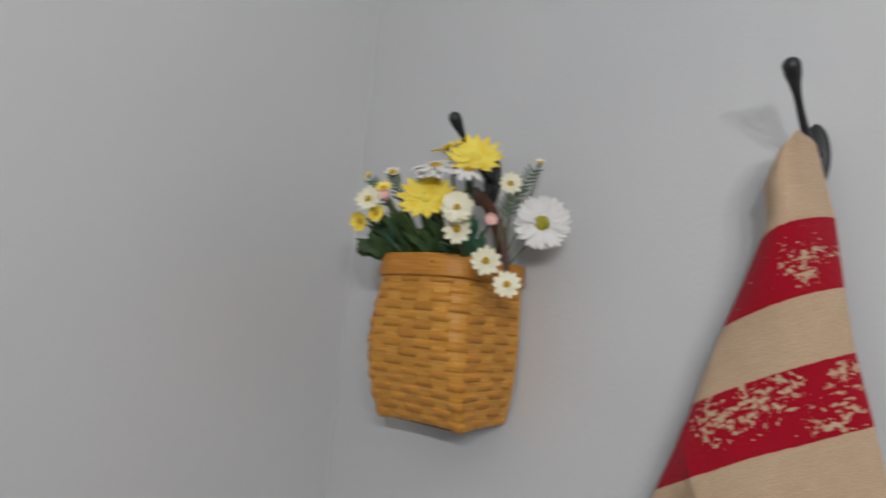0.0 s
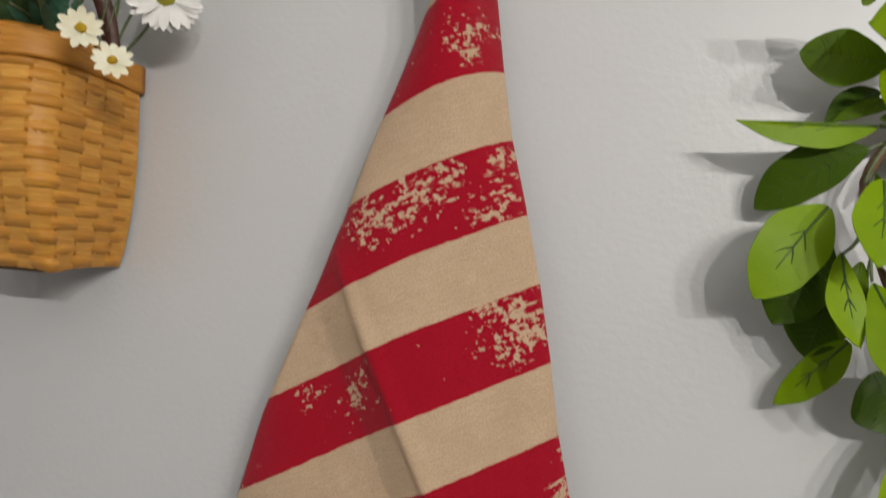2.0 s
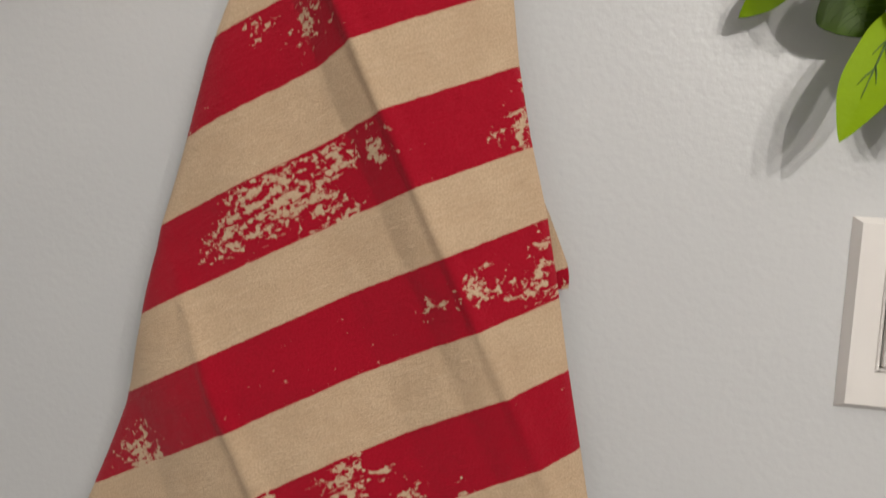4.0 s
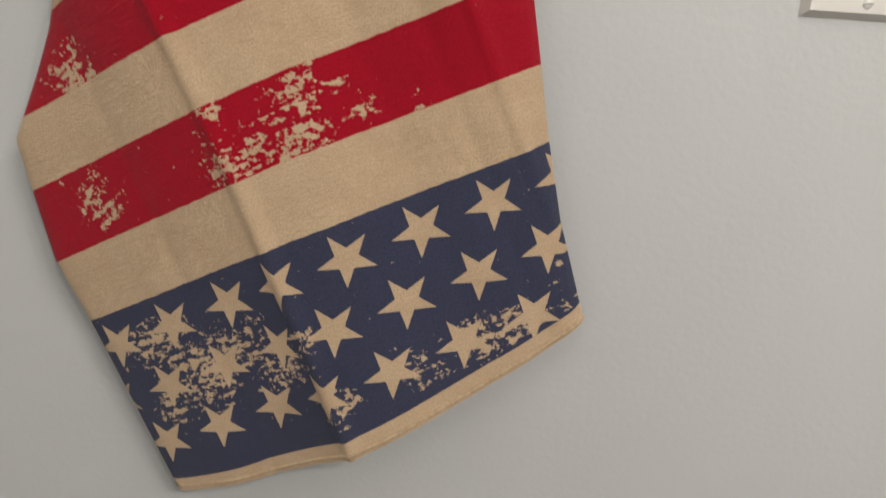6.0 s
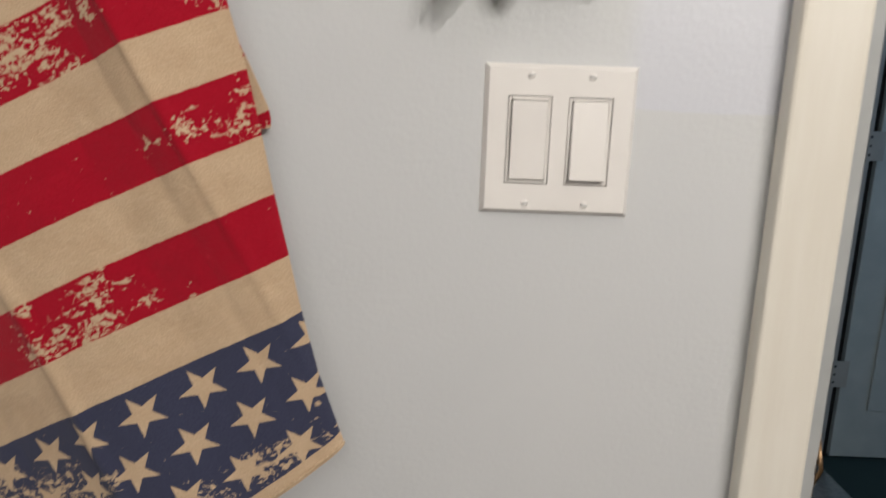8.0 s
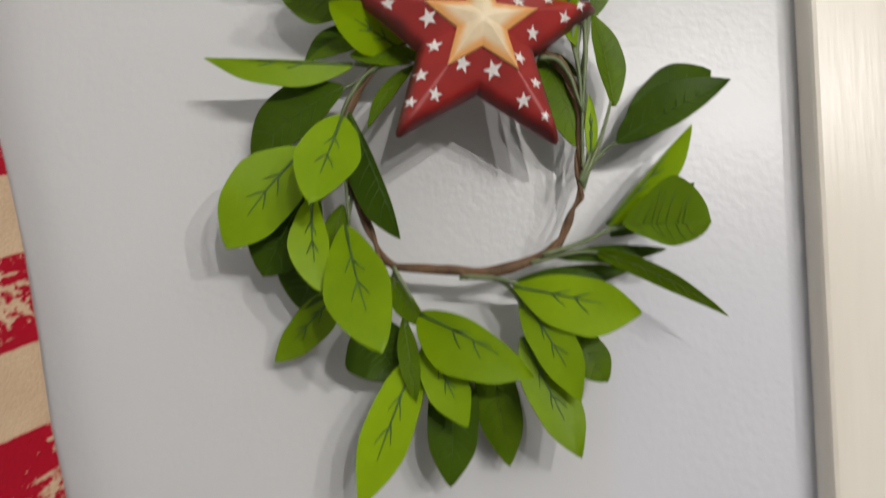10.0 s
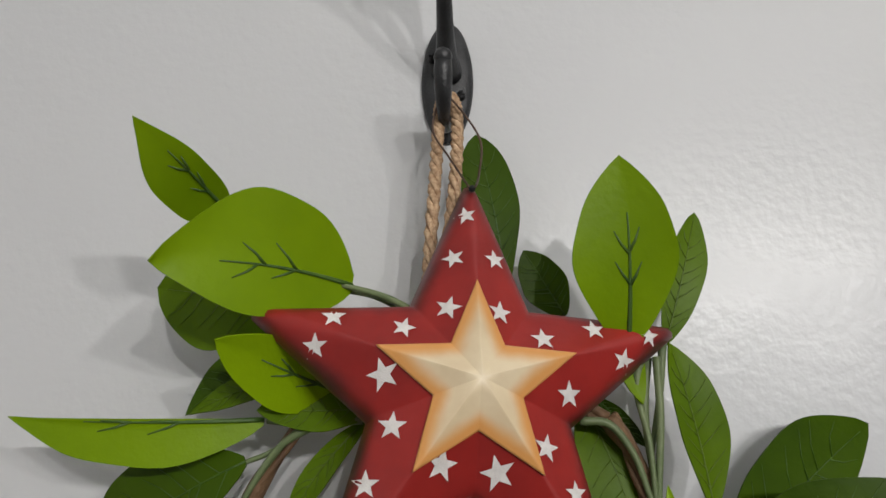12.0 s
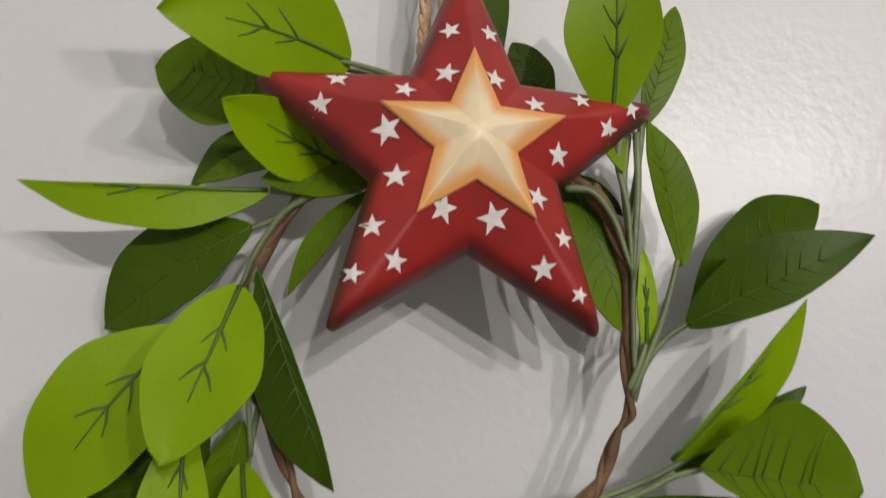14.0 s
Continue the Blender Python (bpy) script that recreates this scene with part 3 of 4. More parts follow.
def back_side(rows, z):
    for r0, r1 in zip(rows, rows[1:]):
        if z >= r1[2]:
            return r0[1] + (r1[1] - r0[1]) * (z - r0[2]) / (r1[2] - r0[2])
    return rows[-1][1]


def build_towel():
    ob = thing("kitchen_towel", (-0.08, -0.02, 1.675), "beige cotton towel with worn red stripes and blue star field", "towel")
    nu, nt = 110, 250
    bm = bmesh.new()
    uv = bm.loops.layers.uv.new("UVMap")
    hem = bm.verts.layers.float.new("hem")
    flat = {}
    grid = []
    for j in range(nt + 1):
        row = []
        for i in range(nu + 1):
            f, p = towel_sheet(i / nu, j / nt, 0)
            v = bm.verts.new(p)
            flat[v] = f
            v[hem] = (1 - j / nt) / (0.008 + 0.010 * i / nu)
            row.append(v)
        grid.append(row)
    for j in range(nt):
        for i in range(nu):
            face = bm.faces.new((grid[j][i], grid[j + 1][i], grid[j + 1][i + 1], grid[j][i + 1]))
            for lp in face.loops:
                x, z = flat[lp.vert]
                c = x + 0.5 * z
                taken = 0.009 * min(max(0.0, (c - 0.362) / 0.035), max(0.0, (0.54 - c) / 0.143), 1.0)
                lp[uv].uv = ((x + taken + 0.46 * z) / 1.1, (z - 0.46 * x) / 1.1)
    front = part("front_layer", bm, TOWEL, ob)
    th = front.modifiers.new("thickness", "SOLIDIFY")
    th.thickness, th.offset = 0.0011, 0
    crisp(front)
    # the far corner of the folded cloth, close to the wall
    bm = bmesh.new()
    uv = bm.loops.layers.uv.new("UVMap")
    hem = bm.verts.layers.float.new("hem")
    grid = []
    for j in range(61):
        t = j / 60
        z = 1.688 - 0.466 * t
        lx = back_side(LEFT, z) + 0.020 - 0.040 * max(0.0, (1.30 - z) / 0.08) ** 1.2
        rx = min(back_side(RIGHT, z) - 0.012 + 0.022 * max(0.0, (1.33 - z) / 0.10), 0.0305)
        lx = min(lx, rx - 0.004)
        row = []
        for i in range(25):
            u = i / 24
            x = lx + (rx - lx) * u
            y = -0.0075 - 0.004 * math.sin(math.pi * u) - 0.012 * max(0, 1 - t / 0.12) - 0.002 * math.sin(40 * x)
            row.append(bm.verts.new((x, y, z - 0.048 * (1 - u) * t ** 6)))
            row[-1][hem] = 9.0
        grid.append(row)
    for j in range(60):
        for i in range(24):
            face = bm.faces.new((grid[j][i], grid[j + 1][i], grid[j + 1][i + 1], grid[j][i + 1]))
            for lp in face.loops:
                p = lp.vert.co
                lp[uv].uv = ((p.x + 0.46 * p.z) / 1.1, (p.z - 0.46 * p.x) / 1.1)
    back = part("back_layer", bm, TOWEL_BACK, ob)
    th = back.modifiers.new("thickness", "SOLIDIFY")
    th.thickness, th.offset = 0.0011, 0
    crisp(back)
    # stitched hem along the lower edge
    bm = bmesh.new()
    pts = [towel_sheet(i / 60, 0.998, 0)[1] + Vector((0, -0.0006, 0.0015)) for i in range(61)]
    tube(bm, pts, [0.0014], 6)
    part("hem", bm, CLOTH, ob, "rolled beige hem")
    return ob


CLOTH = speckled("beige_cotton", (0.46, 0.335, 0.215), (0.57, 0.43, 0.29), 300.0, 0.92, 0.0, 0.5, 0.15)
build_towel()


# ---- basket ----
BK_X, BK_Z0, BK_Z1 = -0.3945, 1.445, 1.591


def basket_point(a, h, out=0.0):
    """The basket's skin: a runs from the wall's left (0) round the front to its right (1), h is the height from 0 to 1."""
    bulge = math.sin(math.pi * min(h, 1.0) ** 0.8)
    half = 0.0515 + 0.005 * h + 0.0065 * bulge + out
    depth = 0.066 + 0.030 * h + 0.012 * bulge + out
    rc = 0.004 + 0.038 * max(0.0, h) ** 1.5
    side, front, arc = depth - rc, 2 * (half - rc), math.pi * rc / 2
    s = a * (2 * side + front + 2 * arc)
    if s < side:
        x, y = -half, s
    elif s < side + arc:
        w = (s - side) / rc
        x, y = -half + rc - rc * math.cos(w), side + rc * math.sin(w)
    elif s < side + arc + front:
        x, y = -half + rc + s - side - arc, depth
    elif s < side + 2 * arc + front:
        w = (s - side - arc - front) / rc
        x, y = half - rc + rc * math.sin(w), side + rc * math.cos(w)
    else:
        x, y = half, side - (s - side - 2 * arc - front)
    return Vector((BK_X + x, -0.004 - y, BK_Z0 + (BK_Z1 - BK_Z0) * h - 0.004 * (1 - h) * (y / depth) - 0.004 * max(0.0, 1 - 2.5 * max(h, 0.0)) * (max(abs(x) / half, 0.0) * y / depth) ** 6))


def build_basket():
    ob = thing("wall_basket", (BK_X, 0.0, BK_Z0), "honey-coloured woven splint basket with a leather strap, hanging on the wall", "basket")
    # added inner skin, coloured dark so the weave's gaps look shaded
    bm = bmesh.new()
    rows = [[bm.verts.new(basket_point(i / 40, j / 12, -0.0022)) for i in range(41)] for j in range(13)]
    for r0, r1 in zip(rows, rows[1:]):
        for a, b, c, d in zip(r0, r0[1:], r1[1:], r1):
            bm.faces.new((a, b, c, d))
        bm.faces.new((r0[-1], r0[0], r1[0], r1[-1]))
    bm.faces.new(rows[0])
    part("shade_skin", bm, GAP_SHADE, ob, "added dark skin inside the basket, shade behind the weave")
    stakes = 15
    rnd = random.Random(5)
    for s in range(stakes):
        a0, a1 = (s + 0.06) / stakes, (s + 0.94) / stakes
        bm = bmesh.new()
        cols = [[bm.verts.new(basket_point(a0 + (a1 - a0) * k / 3, 0.0 + 0.93 * j / 14, o)) for k in range(4)] for o in (0.0008, -0.0012) for j in range(15)]
        front, rear = cols[:15], cols[15:]
        for g in (front, rear):
            for r0, r1 in zip(g, g[1:]):
                for a, b, c, d in zip(r0, r0[1:], r1[1:], r1):
                    bm.faces.new((a, b, c, d))
        part("upright_splint", bm, STAKE, ob)
    levels = 16
    for lv in range(levels):
        h0 = 0.004 + lv * 0.0575
        h1 = h0 + 0.0555
        for s in range(stakes):
            if (s + lv) % 2:
                continue
            lift = 0.0019 + rnd.uniform(-0.0003, 0.0006)
            skew = rnd.uniform(-0.004, 0.004)
            a0, a1 = (s - 0.36) / stakes, (s + 1.36) / stakes
            a0, a1 = max(a0, 0.0), min(a1, 1.0)
            bm = bmesh.new()
            front, rear = [], []
            n = 8
            for k in range(n + 1):
                f = k / n
                o = -0.0006 + lift * math.sin(math.pi * f) ** 0.6
                a = a0 + (a1 - a0) * f
                sk = skew * (f - 0.5)
                front.append([bm.verts.new(basket_point(a, h0 + sk, o - 0.0003)), bm.verts.new(basket_point(a, (h0 + h1) / 2 + sk, o + 0.0003)), bm.verts.new(basket_point(a, h1 + sk, o - 0.0003))])
                rear.append([bm.verts.new(basket_point(a, h0 + sk, o - 0.0014)), bm.verts.new(basket_point(a, h1 + sk, o - 0.0014))])
            for k in range(n):
                for i in range(2):
                    bm.faces.new((front[k][i], front[k + 1][i], front[k + 1][i + 1], front[k][i + 1]))
                bm.faces.new((front[k][0], rear[k][0], rear[k + 1][0], front[k + 1][0]))
                bm.faces.new((front[k][2], front[k + 1][2], rear[k + 1][1], rear[k][1]))
            part("splint", bm, SPLINT, ob)
    # a flat hoop round the top
    bm = bmesh.new()
    prof = [(0.905, 0.0015), (0.905, 0.0040), (0.92, 0.0046), (1.03, 0.0046), (1.045, 0.0040), (1.045, -0.003), (0.93, -0.003)]
    rings = [[bm.verts.new(basket_point(i / 48, h, o)) for h, o in prof] for i in range(49)]
    for r0, r1 in zip(rings, rings[1:]):
        for k in range(len(prof)):
            bm.faces.new((r0[k], r0[(k + 1) % len(prof)], r1[(k + 1) % len(prof)], r1[k]))
    bm.faces.new(rings[0])
    bm.faces.new(rings[-1])
    part("rim_hoop", bm, RIM, ob, "smooth bent rim hoop")
    bm = bmesh.new()
    bmesh.ops.create_uvsphere(bm, u_segments=8, v_segments=6, radius=0.0011, matrix=Matrix.Translation(basket_point(0.60, 0.99, 0.0048)))
    part("tack", bm, LEATHER, ob, "small tack in the rim")
    # strap: a flat loop over the hook
    knots = [(-0.440, -0.045, 1.590), (-0.436, -0.048, 1.618), (-0.414, -0.046, 1.648), (-0.386, -0.036, 1.668), (-0.368, -0.046, 1.663), (-0.348, -0.050, 1.648), (-0.336, -0.046, 1.622), (-0.333, -0.040, 1.590)]
    bm = bmesh.new()
    pts = spline(knots, 6)
    secs = []
    for i, p in enumerate(pts):
        d = (pts[min(i + 1, len(pts) - 1)] - pts[max(i - 1, 0)]).normalized()
        side = d.cross(Vector((0.25, -0.9, 0.35))).normalized()
        nrm = side.cross(d).normalized()
        w = 0.0058
        secs.append([bm.verts.new(p + side * sx * w + nrm * sy * 0.0011) for sx, sy in ((-1, -1), (1, -1), (1, 1), (-1, 1))])
    for s0, s1 in zip(secs, secs[1:]):
        for k in range(4):
            bm.faces.new((s0[k], s0[(k + 1) % 4], s1[(k + 1) % 4], s1[k]))
    part("strap", bm, LEATHER, ob, "dark brown leather strap")
    return ob


build_basket()


# ---- artificial flowers ----
def petal_mesh(bm, m, length, width, cup, notch, tip=0.62):
    rows = []
    for j in range(6):
        f = j / 5
        w = width * (0.32 + 0.68 * math.sin(math.pi * min(0.12 + f * 0.62, 1.0))) * (1.0 if f < 0.7 else 1.0 - (1.0 - tip) * ((f - 0.7) / 0.3) ** 0.8)
        y = length * f
        z = cup * length * f * f
        rows.append([bm.verts.new(m @ Vector((-w / 2, y - (notch * length if j == 5 else 0), z + 0.05 * width))), bm.verts.new(m @ Vector((0, y, z - 0.06 * width))), bm.verts.new(m @ Vector((w / 2, y - (notch * length if j == 5 else 0), z + 0.05 * width)))])
    for r0, r1 in zip(rows, rows[1:]):
        for a, b, c, d in zip(r0, r0[1:], r1[1:], r1):
            bm.faces.new((a, b, c, d))


def add_flower(at, facing, radius, petals, petal_mat, eye_mat, eye, label, root, layers=1, cup=0.12, seed=1):
    ob = thing("artificial_flower", root, label, "flower", "flowers in the basket")
    at, n = Vector(at), Vector(facing).normalized()
    frame_m = Matrix.Translation(at) @ n.to_track_quat("Z", "Y").to_matrix().to_4x4()
    rnd = random.Random(seed)
    for ly in range(layers):
        for k in range(petals):
            ang = 2 * math.pi * (k + 0.5 * ly) / petals + rnd.uniform(-0.06, 0.06)
            bm = bmesh.new()
            m = frame_m @ Matrix.Rotation(ang, 4, "Z") @ Matrix.Rotation(rnd.uniform(-0.12, 0.10) + 0.12 * ly, 4, "X") @ Matrix.Translation((0, radius * eye * 0.55, 0.001 * ly))
            petal_mesh(bm, m, radius * (1 - eye * 0.55) * rnd.uniform(0.9, 1.04), radius * min(0.9, 4.6 / petals), cup + rnd.uniform(-0.06, 0.06), 0.10, 0.30 if petal_mat is PETAL_YELLOW else 0.62)
            part("petal", bm, petal_mat, ob)
    bm = bmesh.new()
    bmesh.ops.create_uvsphere(bm, u_segments=16, v_segments=8, radius=radius * eye, matrix=frame_m @ Matrix.Translation((0, 0, radius * 0.04)) @ Matrix.Diagonal((1, 1, 0.55, 1)))
    for v in bm.verts:
        v.co += Vector((rnd.uniform(-1, 1), rnd.uniform(-1, 1), rnd.uniform(-1, 1))) * radius * 0.03
    part("flower_eye", bm, eye_mat, ob)
    root = Vector(root)
    mid = (at - n * radius * 0.5) * 0.5 + root * 0.5 + Vector((0, 0.008, 0.004))
    part("stem", tube(bmesh.new(), spline([root, mid, at - n * 0.001], 5), [0.0011], 6), STEM, ob)
    return ob


ROOT = (-0.385, -0.055, 1.575)
ROOT_R = (-0.340, -0.045, 1.580)
ROOT_L = (-0.425, -0.065, 1.580)
VIEW = Vector((0.62, -0.75, 0.05))
WHITE_BIG = "large white artificial daisy with a green-yellow eye"
CREAM_SMALL = "small cream artificial daisy with a yellow eye"
YELLOW_BIG = "large yellow artificial gerbera in the basket"
add_flower((-0.287, -0.050, 1.632), (0.55, -0.8, -0.05), 0.0262, 17, PETAL_WHITE, POLLEN_GREEN, 0.27, WHITE_BIG, ROOT_R, 2, 0.05, 3)
add_flower((-0.284, -0.100, 1.571), (0.6, -0.75, 0.25), 0.0128, 11, PETAL_CREAM, POLLEN, 0.24, CREAM_SMALL, ROOT_R, 1, 0.15, 4)
add_flower((-0.304, -0.105, 1.590), (0.6, -0.75, 0.12), 0.0138, 11, PETAL_CREAM, POLLEN, 0.24, CREAM_SMALL, ROOT_R, 1, 0.15, 5)
add_flower((-0.310, -0.141, 1.629), (0.55, -0.8, 0.1), 0.0142, 11, PETAL_CREAM, POLLEN, 0.24, CREAM_SMALL, ROOT, 2, 0.15, 6)
add_flower((-0.316, -0.132, 1.613), (0.5, -0.8, -0.2), 0.0135, 11, PETAL_CREAM, POLLEN, 0.24, CREAM_SMALL, ROOT, 1, 0.15, 7)
add_flower((-0.377, -0.108, 1.648), (0.42, -0.78, 0.42), 0.0300, 15, PETAL_YELLOW, PETAL_YELLOW, 0.17, YELLOW_BIG, ROOT, 1, 0.20, 8)
add_flower((-0.347, -0.080, 1.690), (0.45, -0.62, 0.50), 0.0285, 15, PETAL_YELLOW, PETAL_YELLOW, 0.17, YELLOW_BIG, ROOT, 1, 0.28, 9)
add_flower((-0.374, -0.088, 1.700), (-0.1, -0.5, 0.8), 0.0180, 12, PETAL_YELLOW, POLLEN, 0.24, YELLOW_BIG, ROOT, 1, 0.2, 10)
add_flower((-0.372, -0.105, 1.677), (0.2, -0.45, 0.8), 0.0240, 14, PETAL_WHITE, POLLEN, 0.24, "white artificial daisy facing up among the yellow ones", ROOT, 2, -0.2, 11)
add_flower((-0.342, -0.095, 1.674), (0.4, -0.3, 0.8), 0.0165, 12, PETAL_WHITE, POLLEN, 0.24, "white artificial daisy facing up among the yellow ones", ROOT, 1, -0.3, 12)
add_flower((-0.409, -0.150, 1.640), (0.4, -0.85, 0.2), 0.0130, 11, PETAL_CREAM, POLLEN, 0.24, CREAM_SMALL, ROOT_L, 1, 0.15, 13)
add_flower((-0.428, -0.140, 1.622), (0.2, -0.9, -0.3), 0.0105, 7, PETAL_YELLOW, POLLEN, 0.30, "small yellow artificial blossom", ROOT_L, 1, 0.45, 14)
add_flower((-0.405, -0.142, 1.628), (0.3, -0.9, 0.0), 0.0095, 7, PETAL_YELLOW, POLLEN, 0.30, "small yellow artificial blossom", ROOT_L, 1, 0.3, 15)
add_flower((-0.401, -0.140, 1.652), (0.3, -0.6, 0.6), 0.0085, 7, PETAL_YELLOW, POLLEN, 0.30, "small yellow artificial blossom", ROOT_L, 1, 0.3, 16)
add_flower((-0.397, -0.142, 1.644), (0.5, -0.8, 0.2), 0.0058, 9, PETAL_PINK, PETAL_PINK, 0.6, "tiny pink artificial bud", ROOT_L, 2, 0.5, 17)
add_flower((-0.312, -0.092, 1.628), (0.6, -0.75, 0.1), 0.0062, 9, PETAL_PINK, PETAL_PINK, 0.6, "tiny pink artificial bud", ROOT, 2, 0.5, 18)
add_flower((-0.318, -0.060, 1.668), (0.6, -0.75, 0.15), 0.0115, 11, PETAL_CREAM, POLLEN, 0.24, CREAM_SMALL, ROOT_R, 1, 0.15, 19)
add_flower((-0.301, -0.040, 1.691), (0.3, -0.5, 0.7), 0.0046, 6, PETAL_CREAM, POLLEN, 0.55, "tiny yellow artificial bud on a fern twig", ROOT_R, 1, 0.7, 20)
add_flower((-0.437, -0.128, 1.669), (-0.2, -0.7, 0.6), 0.0052, 6, PETAL_YELLOW, POLLEN, 0.5, "tiny yellow artificial bud on a fern twig", ROOT_L, 1, 0.5, 21)
add_flower((-0.413, -0.120, 1.672), (0.4, -0.6, 0.7), 0.0075, 7, PETAL_CREAM, POLLEN, 0.45, "tiny yellow artificial bud on a fern twig", ROOT_L, 1, 0.4, 22)


def blade(bm, base, tip, width, droop, lobes=0, seed=0):
    base, tip = Vector(base), Vector(tip)
    d = tip - base
    side = d.cross(VIEW).normalized()
    nrm = side.cross(d).normalized()
    rows = []
    for j in range(9):
        f = j / 8
        w = width * math.sin(math.pi * (0.06 + 0.94 * f) ** 0.8) * (1 + (0.35 * math.sin(f * lobes * math.pi) if lobes else 0))
        p = base + d * f - nrm * droop * f * f + Vector((0, 0, -droop * f * f * 0.6))
        rows.append([bm.verts.new(p - side * w / 2), bm.verts.new(p + nrm * w * 0.12), bm.verts.new(p + side * w / 2)])
    for r0, r1 in zip(rows, rows[1:]):
        for a, b, c, e in zip(r0, r0[1:], r1[1:], r1):
            bm.faces.new((a, b, c, e))


def add_spray(name, label, root, tips, width, material, droop=0.004, lobes=0):
    ob = thing(name, root, label, "foliage", "foliage in the basket")
    part("stem", tube(bmesh.new(), spline([root, (Vector(root) + Vector(tips[0])) / 2 + Vector((0, 0, 0.006)), tips[0]], 5), [0.0009], 5), STEM, ob)
    for k, tip in enumerate(tips):
        bm = bmesh.new()
        mid = Vector(root) + (Vector(tip) - Vector(root)) * 0.25
        blade(bm, mid, tip, width, droop, lobes)
        part("leaf", bm, material, ob)
    return ob


DULL = "dull dark green artificial leaves in the basket"
rnd = random.Random(21)
for cx, cy, cz, n, wdt, mat, spread in ((-0.440, -0.105, 1.612, 8, 0.012, FOLIAGE, 0.022), (-0.405, -0.11, 1.615, 9, 0.011, FOLIAGE, 0.026), (-0.372, -0.105, 1.618, 9, 0.011, FOLIAGE, 0.026), (-0.345, -0.095, 1.615, 8, 0.009, TEAL_LEAF, 0.022), (-0.395, -0.12, 1.634, 8, 0.008, FOLIAGE, 0.022), (-0.330, -0.085, 1.612, 8, 0.008, TEAL_LEAF, 0.016), (-0.418, -0.12, 1.630, 7, 0.008, TEAL_LEAF, 0.02), (-0.36, -0.1, 1.635, 8, 0.007, FOLIAGE, 0.026)):
    tips = [(cx + rnd.uniform(-1, 1) * spread, cy + rnd.uniform(-0.8, 0.5) * spread, cz + rnd.uniform(-0.5, 0.8) * spread) for _ in range(n)]
    add_spray("leaf_spray", DULL if mat is FOLIAGE else "teal-green artificial leaves in the basket", (cx * 0.75 + ROOT[0] * 0.25, -0.07, 1.588), tips, wdt, mat, 0.004, 3)
add_spray("leaf_spray", DULL, (-0.43, -0.09, 1.600), [(-0.462, -0.112, 1.600), (-0.455, -0.118, 1.607), (-0.445, -0.125, 1.603), (-0.452, -0.105, 1.622), (-0.437, -0.12, 1.615)], 0.016, FOLIAGE, 0.003, 3)


def add_fern(root, tip, length, count):
    ob = thing("fern_twig", root, "thin grey-green artificial fern twig", "foliage", "foliage in the basket")
    pts = spline([root, (Vector(root) + Vector(tip)) / 2 + Vector((0, -0.004, 0.008)), tip], 8)
    part("stem", tube(bmesh.new(), pts, [0.0007], 5), STEM, ob)
    d = (Vector(tip) - Vector(root)).normalized()
    side = d.cross(VIEW).normalized()
    for k in range(count):
        f = 0.45 + 0.52 * k / count
        p = pts[int(f * (len(pts) - 1))]
        for s in (-1, 1):
            bm = bmesh.new()
            blade(bm, p, p + (side * s * 0.8 + d * 0.75) * length, 0.0022, 0.001)
            part("needle", bm, FERN, ob)
    return ob


add_fern((-0.336, -0.045, 1.610), (-0.303, -0.041, 1.689), 0.010, 9)
add_fern((-0.340, -0.050, 1.600), (-0.314, -0.046, 1.672), 0.012, 8)
add_fern((-0.415, -0.09, 1.610), (-0.436, -0.127, 1.667), 0.009, 8)
add_fern((-0.40, -0.10, 1.610), (-0.416, -0.118, 1.676), 0.009, 8)
add_fern((-0.39, -0.08, 1.610), (-0.394, -0.10, 1.682), 0.010, 8)


# ---- wreath ----
WREATH_AT = (0.2205, -0.022, 1.498)
wreath = thing("leaf_wreath", WREATH_AT, "green artificial leaf wreath on a brown vine ring with jute loop", "wreath")

# a bent brown vine closed to a ring, and a thinner one wound round it
VINE_RING = [(0.2710, -0.0300, 1.5490), (0.2790, -0.0300, 1.5370), (0.2830, -0.0300, 1.5200), (0.2830, -0.0300, 1.4980), (0.2830, -0.0300, 1.4780), (0.2780, -0.0300, 1.4650), (0.2730, -0.0300, 1.4520), (0.2620, -0.0300, 1.4420), (0.2360, -0.0300, 1.4340), (0.2120, -0.0300, 1.4350), (0.1840, -0.0300, 1.4370), (0.1730, -0.0300, 1.4490), (0.1640, -0.0300, 1.4670), (0.1590, -0.0300, 1.4860), (0.1560, -0.0300, 1.5030), (0.1570, -0.0300, 1.5200), (0.1690, -0.0300, 1.5410), (0.1830, -0.0300, 1.5550), (0.2140, -0.0300, 1.5710), (0.2480, -0.0300, 1.5640), (0.2710, -0.0300, 1.5490)]
ring = spline(VINE_RING, 8)
part("vine", tube(bmesh.new(), ring, [0.0021 + 0.0008 * math.sin(k * 0.11 + 1.0) + 0.0004 * math.sin(k * 0.63) for k in range(len(ring))], 9), VINE, wreath)
wound = [p + Vector((0.0022 * math.cos(k * 0.34), 0.0021 * math.sin(k * 0.34), 0.0021 * math.sin(k * 0.34 + 0.6))) for k, p in enumerate(ring)]
part("vine", tube(bmesh.new(), wound, [0.0012], 7), VINE, wreath)

